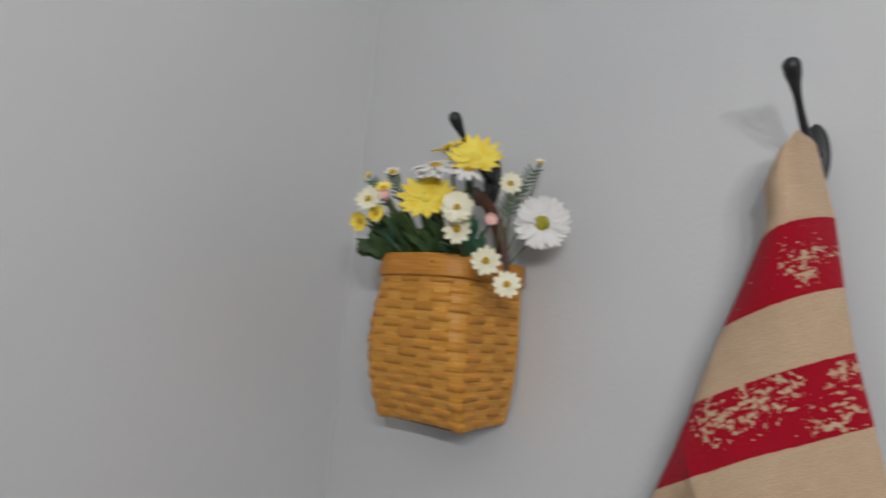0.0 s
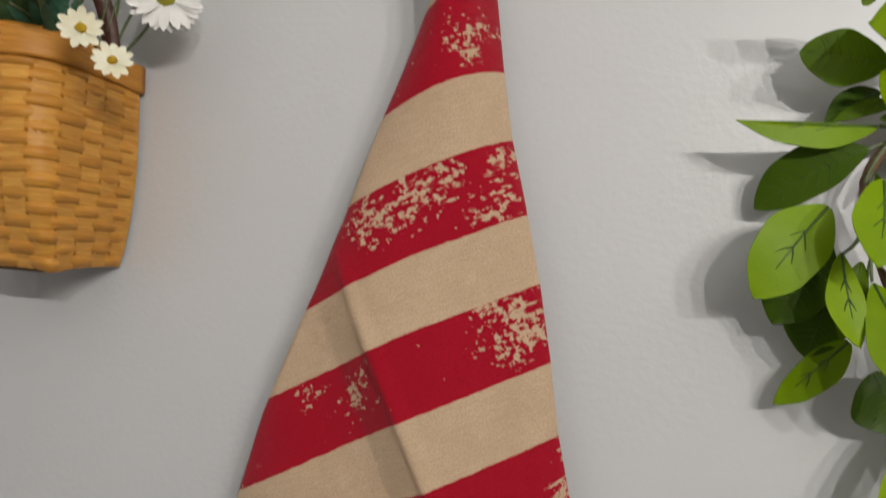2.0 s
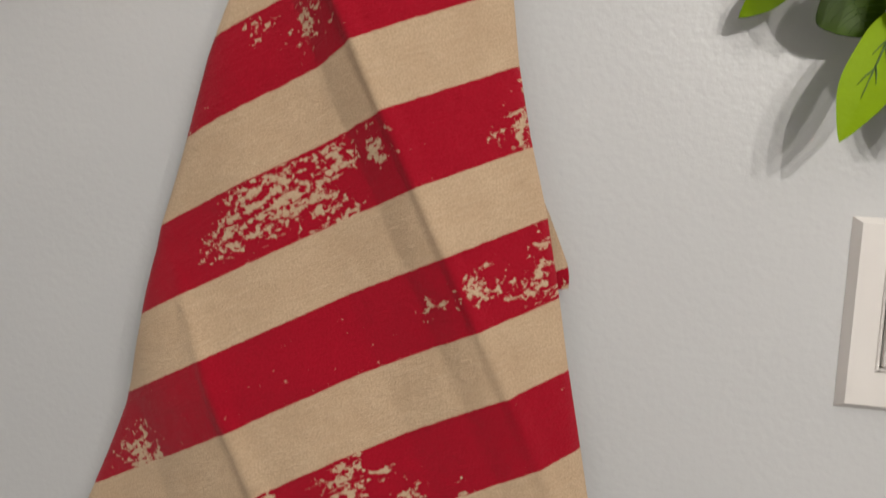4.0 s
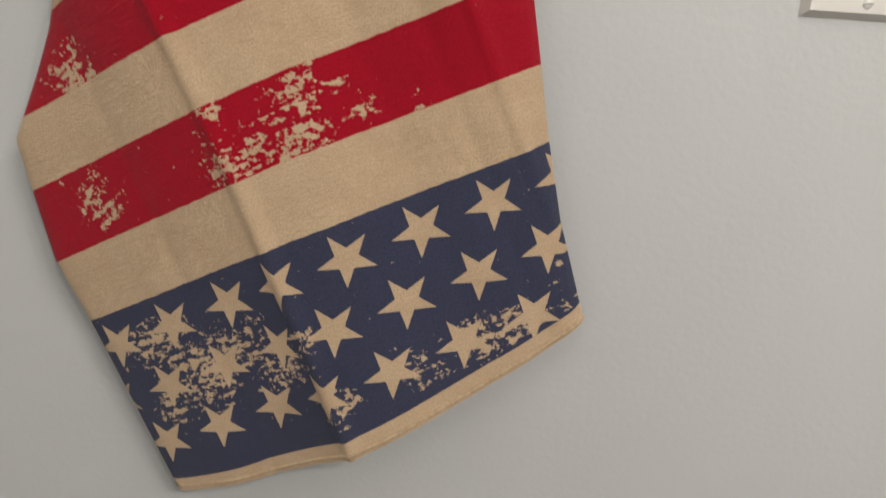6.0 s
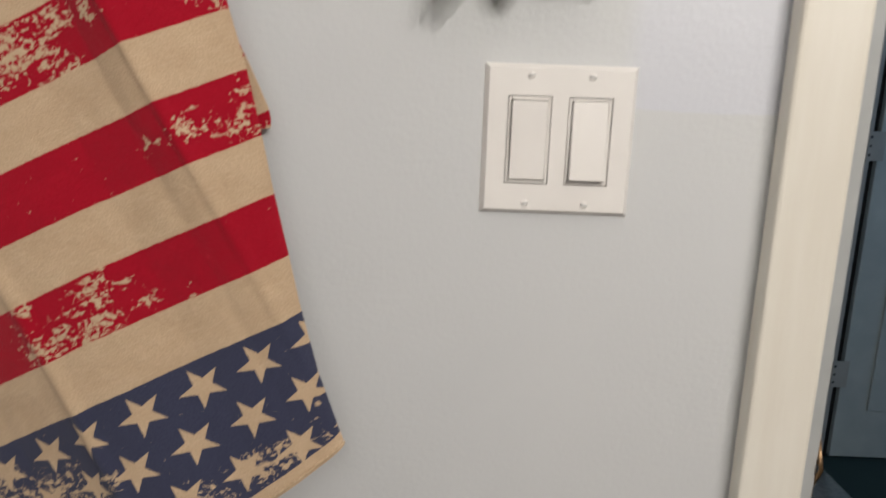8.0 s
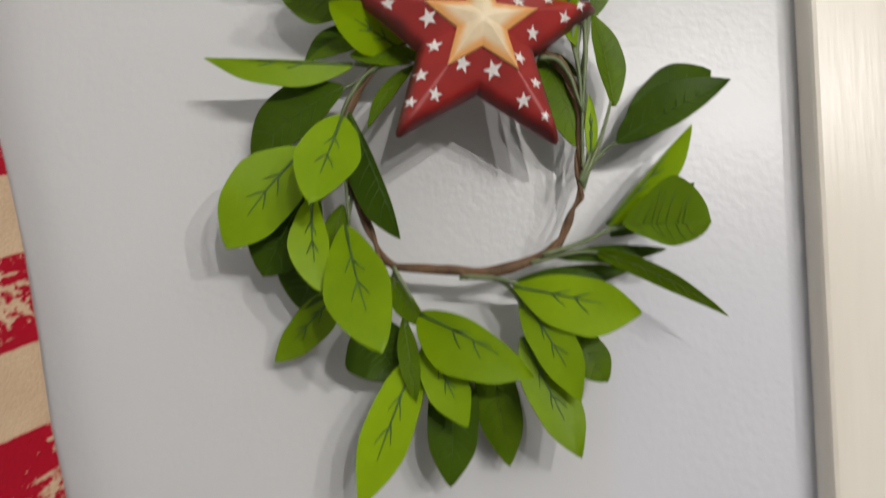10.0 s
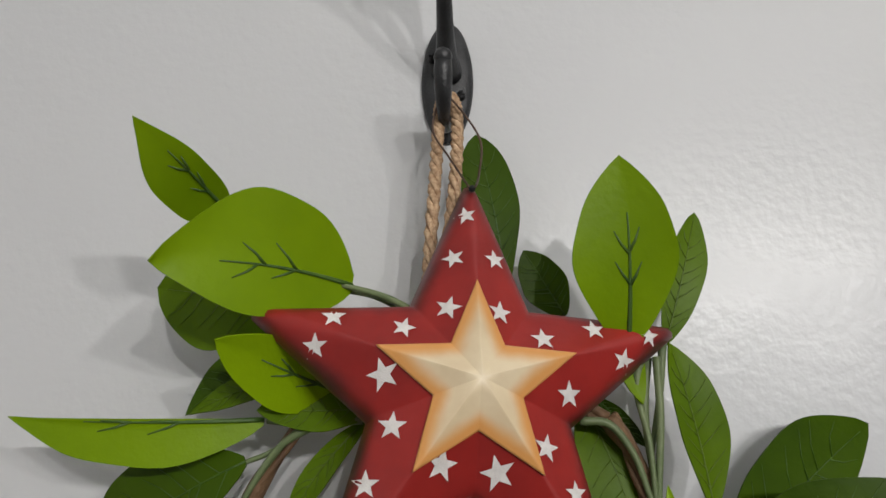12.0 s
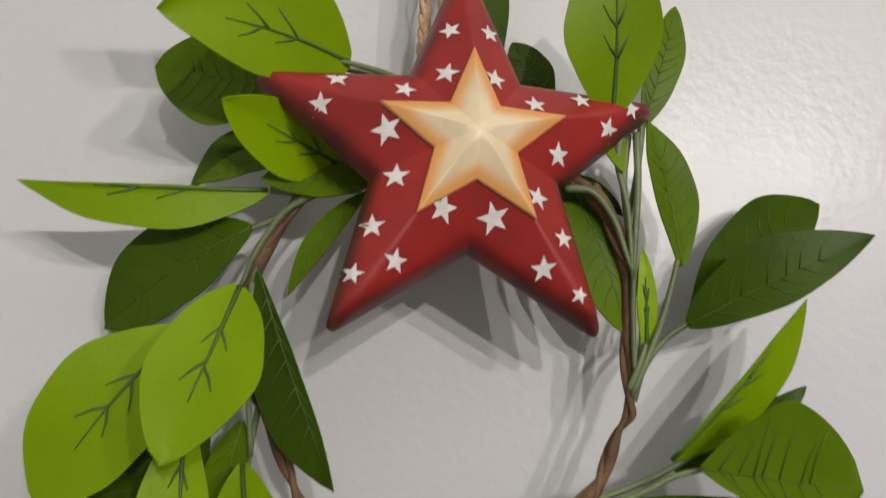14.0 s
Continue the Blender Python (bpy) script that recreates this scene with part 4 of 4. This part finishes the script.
# thin green plastic stems that leave the ring for the leaves
STEMS = [
    [(0.2840, -0.0300, 1.4770), (0.2880, -0.0300, 1.4880), (0.2960, -0.0300, 1.4980), (0.3040, -0.0300, 1.5030)],
    [(0.2830, -0.0320, 1.4790), (0.2920, -0.0320, 1.4990), (0.2970, -0.0320, 1.5130), (0.3000, -0.0320, 1.5240)],
    [(0.2820, -0.0330, 1.4810), (0.2860, -0.0330, 1.4900), (0.2880, -0.0330, 1.4960)],
    [(0.2850, -0.0300, 1.5680), (0.2830, -0.0300, 1.5500), (0.2850, -0.0300, 1.5280), (0.2880, -0.0300, 1.5050), (0.2850, -0.0300, 1.4810)],
    [(0.2870, -0.0330, 1.5680), (0.2870, -0.0330, 1.5490), (0.2850, -0.0330, 1.5260), (0.2840, -0.0330, 1.5050), (0.2840, -0.0330, 1.4880)],
    [(0.2620, -0.0340, 1.5480), (0.2710, -0.0340, 1.5470), (0.2780, -0.0340, 1.5380), (0.2820, -0.0340, 1.5260), (0.2840, -0.0340, 1.5200)],
    [(0.1780, -0.0340, 1.5460), (0.1680, -0.0340, 1.5400), (0.1590, -0.0340, 1.5270), (0.1540, -0.0340, 1.5150)],
    [(0.1930, -0.0320, 1.5480), (0.1740, -0.0320, 1.5450), (0.1630, -0.0320, 1.5330), (0.1570, -0.0320, 1.5160), (0.1570, -0.0320, 1.4980)],
    [(0.1620, -0.0300, 1.5480), (0.1710, -0.0300, 1.5460), (0.1660, -0.0300, 1.5390), (0.1540, -0.0300, 1.5340)],
    [(0.1580, -0.0340, 1.5160), (0.1570, -0.0340, 1.4910), (0.1590, -0.0340, 1.4600)],
    [(0.1590, -0.0300, 1.5140), (0.1610, -0.0300, 1.4840), (0.1570, -0.0300, 1.4560), (0.1600, -0.0300, 1.4400)],
    [(0.1550, -0.0320, 1.4970), (0.1520, -0.0320, 1.4830), (0.1430, -0.0320, 1.4730)],
    [(0.1820, -0.0340, 1.4370), (0.1900, -0.0340, 1.4230), (0.2000, -0.0340, 1.4060), (0.2240, -0.0340, 1.3730)],
    [(0.1820, -0.0310, 1.4340), (0.1870, -0.0310, 1.4130), (0.1940, -0.0310, 1.3860), (0.1960, -0.0310, 1.3650)],
    [(0.2170, -0.0330, 1.4310), (0.2380, -0.0330, 1.4290), (0.2490, -0.0330, 1.4170), (0.2600, -0.0330, 1.3910)],
    [(0.2200, -0.0360, 1.4310), (0.2360, -0.0360, 1.4300), (0.2540, -0.0360, 1.4250), (0.2780, -0.0360, 1.4170)],
    [(0.2610, -0.0360, 1.4420), (0.2820, -0.0360, 1.4480), (0.2950, -0.0360, 1.4540), (0.3090, -0.0360, 1.4570)],
    [(0.2550, -0.0320, 1.4380), (0.2770, -0.0320, 1.4430), (0.2910, -0.0320, 1.4430), (0.3010, -0.0320, 1.4410)],
    [(0.2620, -0.0280, 1.4420), (0.2860, -0.0280, 1.4500), (0.3030, -0.0280, 1.4590), (0.3140, -0.0280, 1.4720)],
    [(0.2110, -0.0380, 1.5810), (0.2020, -0.0380, 1.5860), (0.1930, -0.0380, 1.5890), (0.1840, -0.0380, 1.5910)],
    [(0.2070, -0.0330, 1.5830), (0.1960, -0.0330, 1.5880), (0.1850, -0.0330, 1.5900)],
    [(0.2830, -0.0340, 1.5710), (0.2800, -0.0340, 1.5580), (0.2830, -0.0340, 1.5410), (0.2840, -0.0340, 1.5180)],
    [(0.2900, -0.0300, 1.5720), (0.2880, -0.0300, 1.5560), (0.2840, -0.0300, 1.5370)],
]
for knots in STEMS:
    line = spline(knots, 6)
    part("twig", tube(bmesh.new(), line, [0.0014 - 0.0006 * k / len(line) for k in range(len(line))], 7), STEM, wreath)

leaf_count = 0


def add_leaf(base, tip, right, left, peak, sharp, bow, tilt, material):
    """An ovate leaf from base to tip; the half widths and the bow of its midrib are in millimetres."""
    global leaf_count
    leaf_count += 1
    rnd = random.Random(leaf_count * 7 + 1)
    base, tip = Vector(base), Vector(tip)
    d = tip - base
    length = d.length
    d.normalize()
    n = Vector((0, -1, 0))
    n = (n - d * n.dot(d)).normalized()
    across = d.cross(n).normalized()
    n = Matrix.Rotation(radians(tilt), 3, d) @ n
    side = d.cross(n).normalized()
    side = side / max(0.5, side.dot(across))
    power = math.log(0.5) / math.log(peak)
    fold = rnd.uniform(0.05, 0.16)
    wave, ripple = rnd.uniform(0, 6), rnd.uniform(0.012, 0.035)
    bend = rnd.uniform(0.02, 0.06)
    nj, ni = 22, 10

    def spot(f, s):
        g = min(1.0, f * 0.985 + 0.015)
        w = max(0.0, math.sin(math.pi * g ** power)) ** (0.62 + 0.16 * sharp)
        if f > 0.7:
            w *= 1 - ((f - 0.7) / 0.3) ** 2 * 0.45 * sharp
        half = (right if s > 0 else left) * 0.001
        wide = w * half
        rim = 1 + 0.035 * math.sin(13 * f + wave) * abs(s)
        out = bend * length * math.sin(math.pi * f) + fold * wide * abs(s) ** 1.3 - 0.35 * fold * wide
        out += ripple * (right + left) * 0.001 * s * math.sin(7 * f + wave)
        tipward = -0.06 * length * max(0.0, f - 0.75) * sharp * math.sin(wave)
        return base + d * (length * f) + side * (wide * s * rim + bow * 0.001 * 4 * f * (1 - f) + tipward) + n * out

    bm = bmesh.new()
    rows = [[bm.verts.new(spot(j / nj, -1 + 2 * i / ni)) for i in range(ni + 1)] for j in range(nj + 1)]
    for r0, r1 in zip(rows, rows[1:]):
        for a, b, c, e in zip(r0, r0[1:], r1[1:], r1):
            bm.faces.new((a, b, c, e))
    leaf = part("leaf", bm, material, wreath)
    th = leaf.modifiers.new("thickness", "SOLIDIFY")
    th.thickness, th.offset = 0.0005, 0
    crisp(leaf)
    # pressed veins: bold and short on the pale leaves, fine and long on the dark ones
    bm = bmesh.new()
    up = n * 0.0004
    pale = material in (LEAF_LIGHT, LEAF_BRIGHT)
    reach, thick, far = (0.70, 0.0009, 0.30) if pale else (0.93, 0.00036, 0.8)
    tube(bm, [spot(reach * k / 9, 0) + up for k in range(10)], [thick * (1 - 0.75 * k / 9) for k in range(10)], 6, 0.6)
    for k, f in enumerate((0.30, 0.50) if pale else (0.12, 0.22, 0.32, 0.42, 0.52, 0.62, 0.72)):
        for s in (-1, 1):
            g = f + rnd.uniform(-0.03, 0.03)
            run = far * rnd.uniform(0.8, 1.15)
            tube(bm, [spot(g, 0) + up, spot(g + 0.05, s * run * 0.5) + up, spot(g + 0.12, s * run) + up], [thick * 0.62, thick * 0.5, thick * 0.2], 5, 0.6)
    part("vein", bm, VEIN if pale else VEIN_MID if material is LEAF_MID else VEIN_DARK, leaf)


# base, tip, half widths to each side, place of the widest part, pointedness, bow, tilt, material
LEAVES = [
    ((0.1510, -0.0500, 1.6120), (0.1370, -0.0900, 1.6270), 5.5, 12.0, 0.42, 0.9, 0.3, 6, LEAF_LIGHT),
    ((0.1890, -0.0360, 1.5910), (0.1400, -0.0780, 1.5900), 22.8, 15.3, 0.47, 0.6, 2.7, -8, LEAF_LIGHT),
    ((0.1680, -0.0250, 1.5850), (0.1200, -0.0280, 1.5920), 15.1, 18.2, 0.55, 0.2, 0.0, 0, LEAF_MID),
    ((0.1900, -0.0260, 1.5550), (0.1530, -0.0580, 1.5710), 10.6, 12.0, 0.52, 0.5, 0.0, -20, LEAF_BRIGHT),
    ((0.1660, -0.0180, 1.5710), (0.1340, -0.0280, 1.5490), 8.6, 6.2, 0.45, 0.7, 2.1, 10, LEAF_DARK),
    ((0.1730, -0.0280, 1.5620), (0.1370, -0.0320, 1.5490), 5.2, 4.4, 0.45, 0.8, 1.6, 20, LEAF_MID),
    ((0.1980, -0.0300, 1.5520), (0.1600, -0.0360, 1.5510), 7.6, 6.5, 0.50, 0.4, -1.1, 15, LEAF_MID),
    ((0.1610, -0.0300, 1.5480), (0.0840, -0.0430, 1.5480), 1.1, 13.7, 0.47, 0.8, -1.1, 0, LEAF_LIGHT),
    ((0.1560, -0.0310, 1.5350), (0.1010, -0.0140, 1.5010), 17.5, 12.9, 0.52, 0.2, 1.7, 8, LEAF_DARK),
    ((0.1360, -0.0340, 1.5010), (0.0970, -0.0440, 1.4470), 20.0, 18.3, 0.50, 0.3, 1.7, 0, LEAF_LIGHT),
    ((0.1580, -0.0500, 1.5140), (0.1460, -0.0780, 1.4660), 15.2, 16.2, 0.52, 0.4, -1.0, 0, LEAF_LIGHT),
    ((0.1600, -0.0350, 1.5200), (0.1870, -0.0420, 1.4510), 14.1, 2.9, 0.55, 0.5, -1.8, 25, LEAF_DARK),
    ((0.1380, -0.0240, 1.4870), (0.1110, -0.0260, 1.4330), 19.2, 19.2, 0.55, 0.3, 0.0, 0, LEAF_DARK),
    ((0.1410, -0.0420, 1.4750), (0.1470, -0.0550, 1.4240), 12.0, 7.8, 0.55, 0.5, 1.6, -12, LEAF_BRIGHT),
    ((0.1550, -0.0300, 1.4710), (0.1460, -0.0300, 1.4260), 8.3, 6.9, 0.50, 0.5, 0.0, 10, LEAF_MID),
    ((0.1440, -0.0180, 1.4560), (0.1300, -0.0200, 1.4150), 19.4, 14.8, 0.50, 0.3, 0.0, 0, LEAF_DARK),
    ((0.1580, -0.0400, 1.4590), (0.1790, -0.0750, 1.3950), 17.8, 15.3, 0.55, 0.5, 1.0, 0, LEAF_LIGHT),
    ((0.1520, -0.0220, 1.4260), (0.1150, -0.0160, 1.3860), 8.9, 12.2, 0.45, 0.4, 0.0, 5, LEAF_LIGHT),
    ((0.1660, -0.0180, 1.4090), (0.1830, -0.0200, 1.3760), 21.1, 16.1, 0.50, 0.3, 0.0, 0, LEAF_DARK),
    ((0.1770, -0.0300, 1.4340), (0.2010, -0.0350, 1.4040), 7.9, 3.7, 0.50, 0.6, 0.0, 15, LEAF_MID),
    ((0.1870, -0.0300, 1.4100), (0.1940, -0.0400, 1.3670), 5.8, 5.2, 0.50, 0.6, 0.0, 10, LEAF_MID),
    ((0.1960, -0.0350, 1.4120), (0.2530, -0.0550, 1.3810), 21.2, 8.4, 0.42, 0.7, -1.5, 0, LEAF_LIGHT),
    ((0.1990, -0.0300, 1.3990), (0.2200, -0.0500, 1.3560), 12.3, 10.3, 0.50, 0.5, 0.0, 0, LEAF_LIGHT),
    ((0.2470, -0.0180, 1.4280), (0.3110, -0.0200, 1.4340), 6.5, 6.0, 0.50, 0.6, 0.0, 0, LEAF_DARK),
    ((0.2450, -0.0380, 1.4260), (0.3080, -0.0520, 1.4120), 18.5, 11.8, 0.55, 0.6, 0.0, 0, LEAF_BRIGHT),
    ((0.2490, -0.0320, 1.4200), (0.2770, -0.0500, 1.3680), 11.1, 11.6, 0.50, 0.6, -2.6, 12, LEAF_LIGHT),
    ((0.2740, -0.0250, 1.4060), (0.2940, -0.0320, 1.3750), 11.7, 9.9, 0.55, 0.2, 0.0, 0, LEAF_MID),
    ((0.2900, -0.0350, 1.4430), (0.3530, -0.0450, 1.4080), 4.8, 4.2, 0.35, 0.9, -4.2, 35, LEAF_MID),
    ((0.3020, -0.0400, 1.4570), (0.3400, -0.0620, 1.4550), 11.0, 23.1, 0.62, 0.1, 0.0, 0, LEAF_MID),
    ((0.2960, -0.0300, 1.4580), (0.3420, -0.0340, 1.5110), 12.5, 1.8, 0.50, 0.5, -1.1, 25, LEAF_LIGHT),
    ((0.3000, -0.0200, 1.4530), (0.3470, -0.0220, 1.4810), 8.3, 4.2, 0.50, 0.4, 0.0, 0, LEAF_DARK),
    ((0.2670, -0.0250, 1.4420), (0.3280, -0.0300, 1.4440), 5.4, 3.8, 0.50, 0.5, 0.0, 0, LEAF_DARK),
    ((0.3030, -0.0310, 1.5020), (0.3590, -0.0470, 1.5300), 8.3, 13.7, 0.47, 0.8, -1.1, -10, LEAF_DARK),
    ((0.3080, -0.0200, 1.5040), (0.3640, -0.0070, 1.5480), 12.3, 17.5, 0.55, 0.3, -1.6, 8, LEAF_DARK),
    ((0.3020, -0.0300, 1.5220), (0.2920, -0.0300, 1.5730), 10.6, 5.9, 0.50, 0.5, 0.8, 20, LEAF_MID),
    ((0.2770, -0.0400, 1.5710), (0.2740, -0.0580, 1.6270), 14.3, 17.4, 0.50, 0.7, 1.0, 0, LEAF_LIGHT),
    ((0.2930, -0.0220, 1.5730), (0.3070, -0.0200, 1.6200), 7.8, 6.0, 0.55, 0.2, 0.0, 10, LEAF_MID),
    ((0.2610, -0.0140, 1.5840), (0.2470, -0.0140, 1.6080), 7.9, 8.3, 0.50, 0.4, 0.0, 0, LEAF_DARK),
    ((0.2410, -0.0140, 1.5940), (0.2300, -0.0100, 1.6550), 9.9, 10.7, 0.60, 0.1, 0.8, 0, LEAF_DARK),
    ((0.2650, -0.0220, 1.5540), (0.2820, -0.0300, 1.4990), 12.6, 5.3, 0.50, 0.3, -0.8, -15, LEAF_MID),
    ((0.2890, -0.0300, 1.4930), (0.2890, -0.0300, 1.5290), 3.6, 3.2, 0.45, 0.6, 0.0, 0, LEAF_BRIGHT),
    ((0.2770, -0.0300, 1.5760), (0.2810, -0.0360, 1.5530), 4.3, 3.9, 0.50, 0.6, 0.0, 0, LEAF_LIGHT),
    ((0.2690, -0.0200, 1.5560), (0.2840, -0.0250, 1.5400), 2.6, 3.3, 0.50, 0.6, 0.0, 0, LEAF_DARK),
    ((0.1940, -0.0260, 1.5480), (0.1690, -0.0320, 1.5120), 4.7, 4.3, 0.50, 0.7, 1.6, 20, LEAF_MID),
]
for row in LEAVES:
    add_leaf(*row)
# the low leaves that hang under the ring
add_leaf((0.195, -0.03, 1.392), (0.165, -0.045, 1.315), 13, 13, 0.5, 0.6, 0, 15, LEAF_BRIGHT)
add_leaf((0.214, -0.024, 1.389), (0.211, -0.03, 1.321), 14, 14, 0.5, 0.5, 0, 0, LEAF_DARK)
add_leaf((0.250, -0.03, 1.399), (0.277, -0.045, 1.339), 13, 13, 0.5, 0.6, 0, -10, LEAF_LIGHT)
add_leaf((0.232, -0.02, 1.394), (0.243, -0.02, 1.329), 12, 12, 0.5, 0.5, 0, 10, LEAF_MID)

# jute loop over the hook's lower prong
for sx in (-1, 1):
    knots = [(0.2195 + 0.0015 * sx, -0.026, 1.664), (0.2200 + 0.0032 * sx, -0.026, 1.656), (0.2192 + 0.0036 * sx, -0.026, 1.634), (0.2165 + 0.0030 * sx, -0.025, 1.599), (0.2150 + 0.003 * sx, -0.024, 1.556)]
    pts = spline(knots, 12)
    for ph in (0, 2.09, 4.19):
        strand = [p + Vector((math.cos(1.15 * k + ph) * 0.0013, math.sin(1.15 * k + ph) * 0.0013, 0)) for k, p in enumerate(pts)]
        part("rope_strand", tube(bmesh.new(), strand, [0.0013], 6), JUTE, wreath, "twisted jute rope")


# ---- metal star ----
STAR_C = Vector((0.2283, -0.0490, 1.5568))
STAR_R, STAR_IN, STAR_H = 0.0742, 0.0325, 0.0165
TIP_C, TIP_R = 0.0685, 0.0021
sx_axis = Vector((0.132, 0.022, -0.003)).normalized()
sz_axis = Vector((0.001, 0.012, 0.077))
sz_axis = (sz_axis - sx_axis * sz_axis.dot(sx_axis)).normalized()
sn_axis = sx_axis.cross(sz_axis)


def outline(a, big, small):
    """The star's rim radius at an angle from its top point."""
    fifth = 2 * math.pi / 5
    am = abs((a + fifth / 2) % fifth - fifth / 2)
    c36, s36 = small * math.cos(math.pi / 5), small * math.sin(math.pi / 5)
    return big * s36 / (math.cos(am) * s36 - math.sin(am) * (c36 - big))


def star_spot(a, f, h):
    r = outline(a, STAR_R, STAR_IN)
    fifth = 2 * math.pi / 5
    am = abs((a + fifth / 2) % fifth - fifth / 2)
    # rounded points
    if f > 0.5 and TIP_C * math.sin(am) < TIP_R:
        r = min(r, TIP_C * math.cos(am) + math.sqrt(TIP_R ** 2 - (TIP_C * math.sin(am)) ** 2))
    return STAR_C + sx_axis * (math.sin(a) * r * f) + sz_axis * (math.cos(a) * r * f) + sn_axis * h


def star_height(f):
    if f <= 0.86:
        return STAR_H * (1 - 0.80 * f / 0.86)
    k = (f - 0.86) / 0.14
    return STAR_H * 0.20 - 0.0085 * k * k


def star_mesh(scale_f, lift, steps, wear_from):
    bm = bmesh.new()
    wear = bm.verts.layers.float.new("wear")
    angles = [2 * math.pi * k / 300 for k in range(300)]
    centre = bm.verts.new(star_spot(0, 0, star_height(0) + lift))
    rings = []
    for f in steps:
        ring = []
        for a in angles:
            v = bm.verts.new(star_spot(a, f * scale_f, star_height(f * scale_f) + lift))
            v[wear] = f if f > wear_from else 0.0
            ring.append(v)
        rings.append(ring)
    n = len(angles)
    for k in range(n):
        bm.faces.new((centre, rings[0][k], rings[0][(k + 1) % n]))
    for r0, r1 in zip(rings, rings[1:]):
        for k in range(n):
            bm.faces.new((r0[k], r1[k], r1[(k + 1) % n], r0[(k + 1) % n]))
    back = [bm.verts.new(star_spot(a, scale_f * 0.985, star_height(scale_f) + lift - 0.0016)) for a in angles]
    for k in range(n):
        bm.faces.new((rings[-1][k], back[k], back[(k + 1) % n], rings[-1][(k + 1) % n]))
    return bm


def build_star():
    ob = thing("star_ornament", STAR_C, "dark red tin star with raised cream star and white stars", "ornament")
    part("star_body", star_mesh(1.0, 0.0, (0.2, 0.4, 0.55, 0.68, 0.78, 0.86, 0.92, 0.96, 0.985, 1.0), 0.0), STAR_RED, ob, "dark red painted tin with blackened edges")
    part("raised_star", star_mesh(0.415, 0.0012, (0.25, 0.5, 0.7, 0.85, 0.95, 1.0), 0.0), STAR_GOLD, ob, "cream star with tan edges")
    for across, upward, size in ((-2.4, 55.1, 3.2), (-6.5, 39.6, 3.2), (6.7, 39.9, 3.3), (-8.3, 22.6, 3.6), (7.2, 21.6, 3.6), (-21.3, 16.2, 3.4), (-41.9, 19.3, 3.5), (-46.7, 10.1, 3.4), (-26.8, 1.8, 4.3), (-23.6, -12.0, 3.8), (20.2, 14.1, 3.5), (37.0, 18.6, 3.3), (54.9, 17.4, 3.0), (46.0, 9.3, 3.5), (27.7, -1.8, 3.6), (19.5, -17.3, 3.7), (-10.0, -22.5, 4.2), (5.8, -24.2, 4.4), (28.2, -29.0, 3.3), (-30.3, -27.6, 3.6), (-35.5, -41.8, 3.1), (-23.4, -38.2, 3.4), (21.6, -38.7, 3.6), (32.8, -46.2, 2.6)):
        px, pz = across * 0.001, upward * 0.001
        turn = (size * 40 + across * 3.1) % 0.7 - 0.35
        bm = bmesh.new()
        mid = None
        rim = []
        for k in range(11):
            rr = 0.0 if k == 10 else (size * 0.00112 if k % 2 == 0 else size * 0.00046)
            a = turn + math.pi * k / 5
            qx, qz = px + rr * math.sin(a), pz + rr * math.cos(a)
            ang = math.atan2(qx, qz)
            rad = math.hypot(qx, qz)
            f = min(rad / outline(ang, STAR_R, STAR_IN), 0.95)
            v = bm.verts.new(STAR_C + sx_axis * qx + sz_axis * qz + sn_axis * (star_height(f) + 0.00035))
            if k == 10:
                mid = v
            else:
                rim.append(v)
        for k in range(10):
            bm.faces.new((mid, rim[k], rim[(k + 1) % 10]))
        part("painted_star", bm, STAR_WHITE, ob)
    # wire from the hook through a hole in the top point
    top = star_spot(0, 0.93, star_height(0.9) + 0.001)
    right = [top + Vector((0.001, 0, 0)), Vector((0.2310, -0.034, 1.630)), Vector((0.2318, -0.031, 1.643)), Vector((0.2262, -0.030, 1.654)), Vector((0.2190, -0.030, 1.663))]
    left = [top + Vector((-0.001, 0, 0)), Vector((0.2205, -0.033, 1.637)), Vector((0.2150, -0.031, 1.647)), Vector((0.2158, -0.030, 1.656)), Vector((0.2190, -0.030, 1.663))]
    for side in (left, right):
        part("wire", tube(bmesh.new(), spline(side, 6), [0.00042], 6), WIRE, ob, "thin rusty hanging wire")
    bm = bmesh.new()
    bmesh.ops.create_uvsphere(bm, u_segments=10, v_segments=6, radius=0.0012, matrix=Matrix.Translation(top - sn_axis * 0.0006))
    part("hole", bm, SHADOW_GAP, ob)
    return ob


build_star()
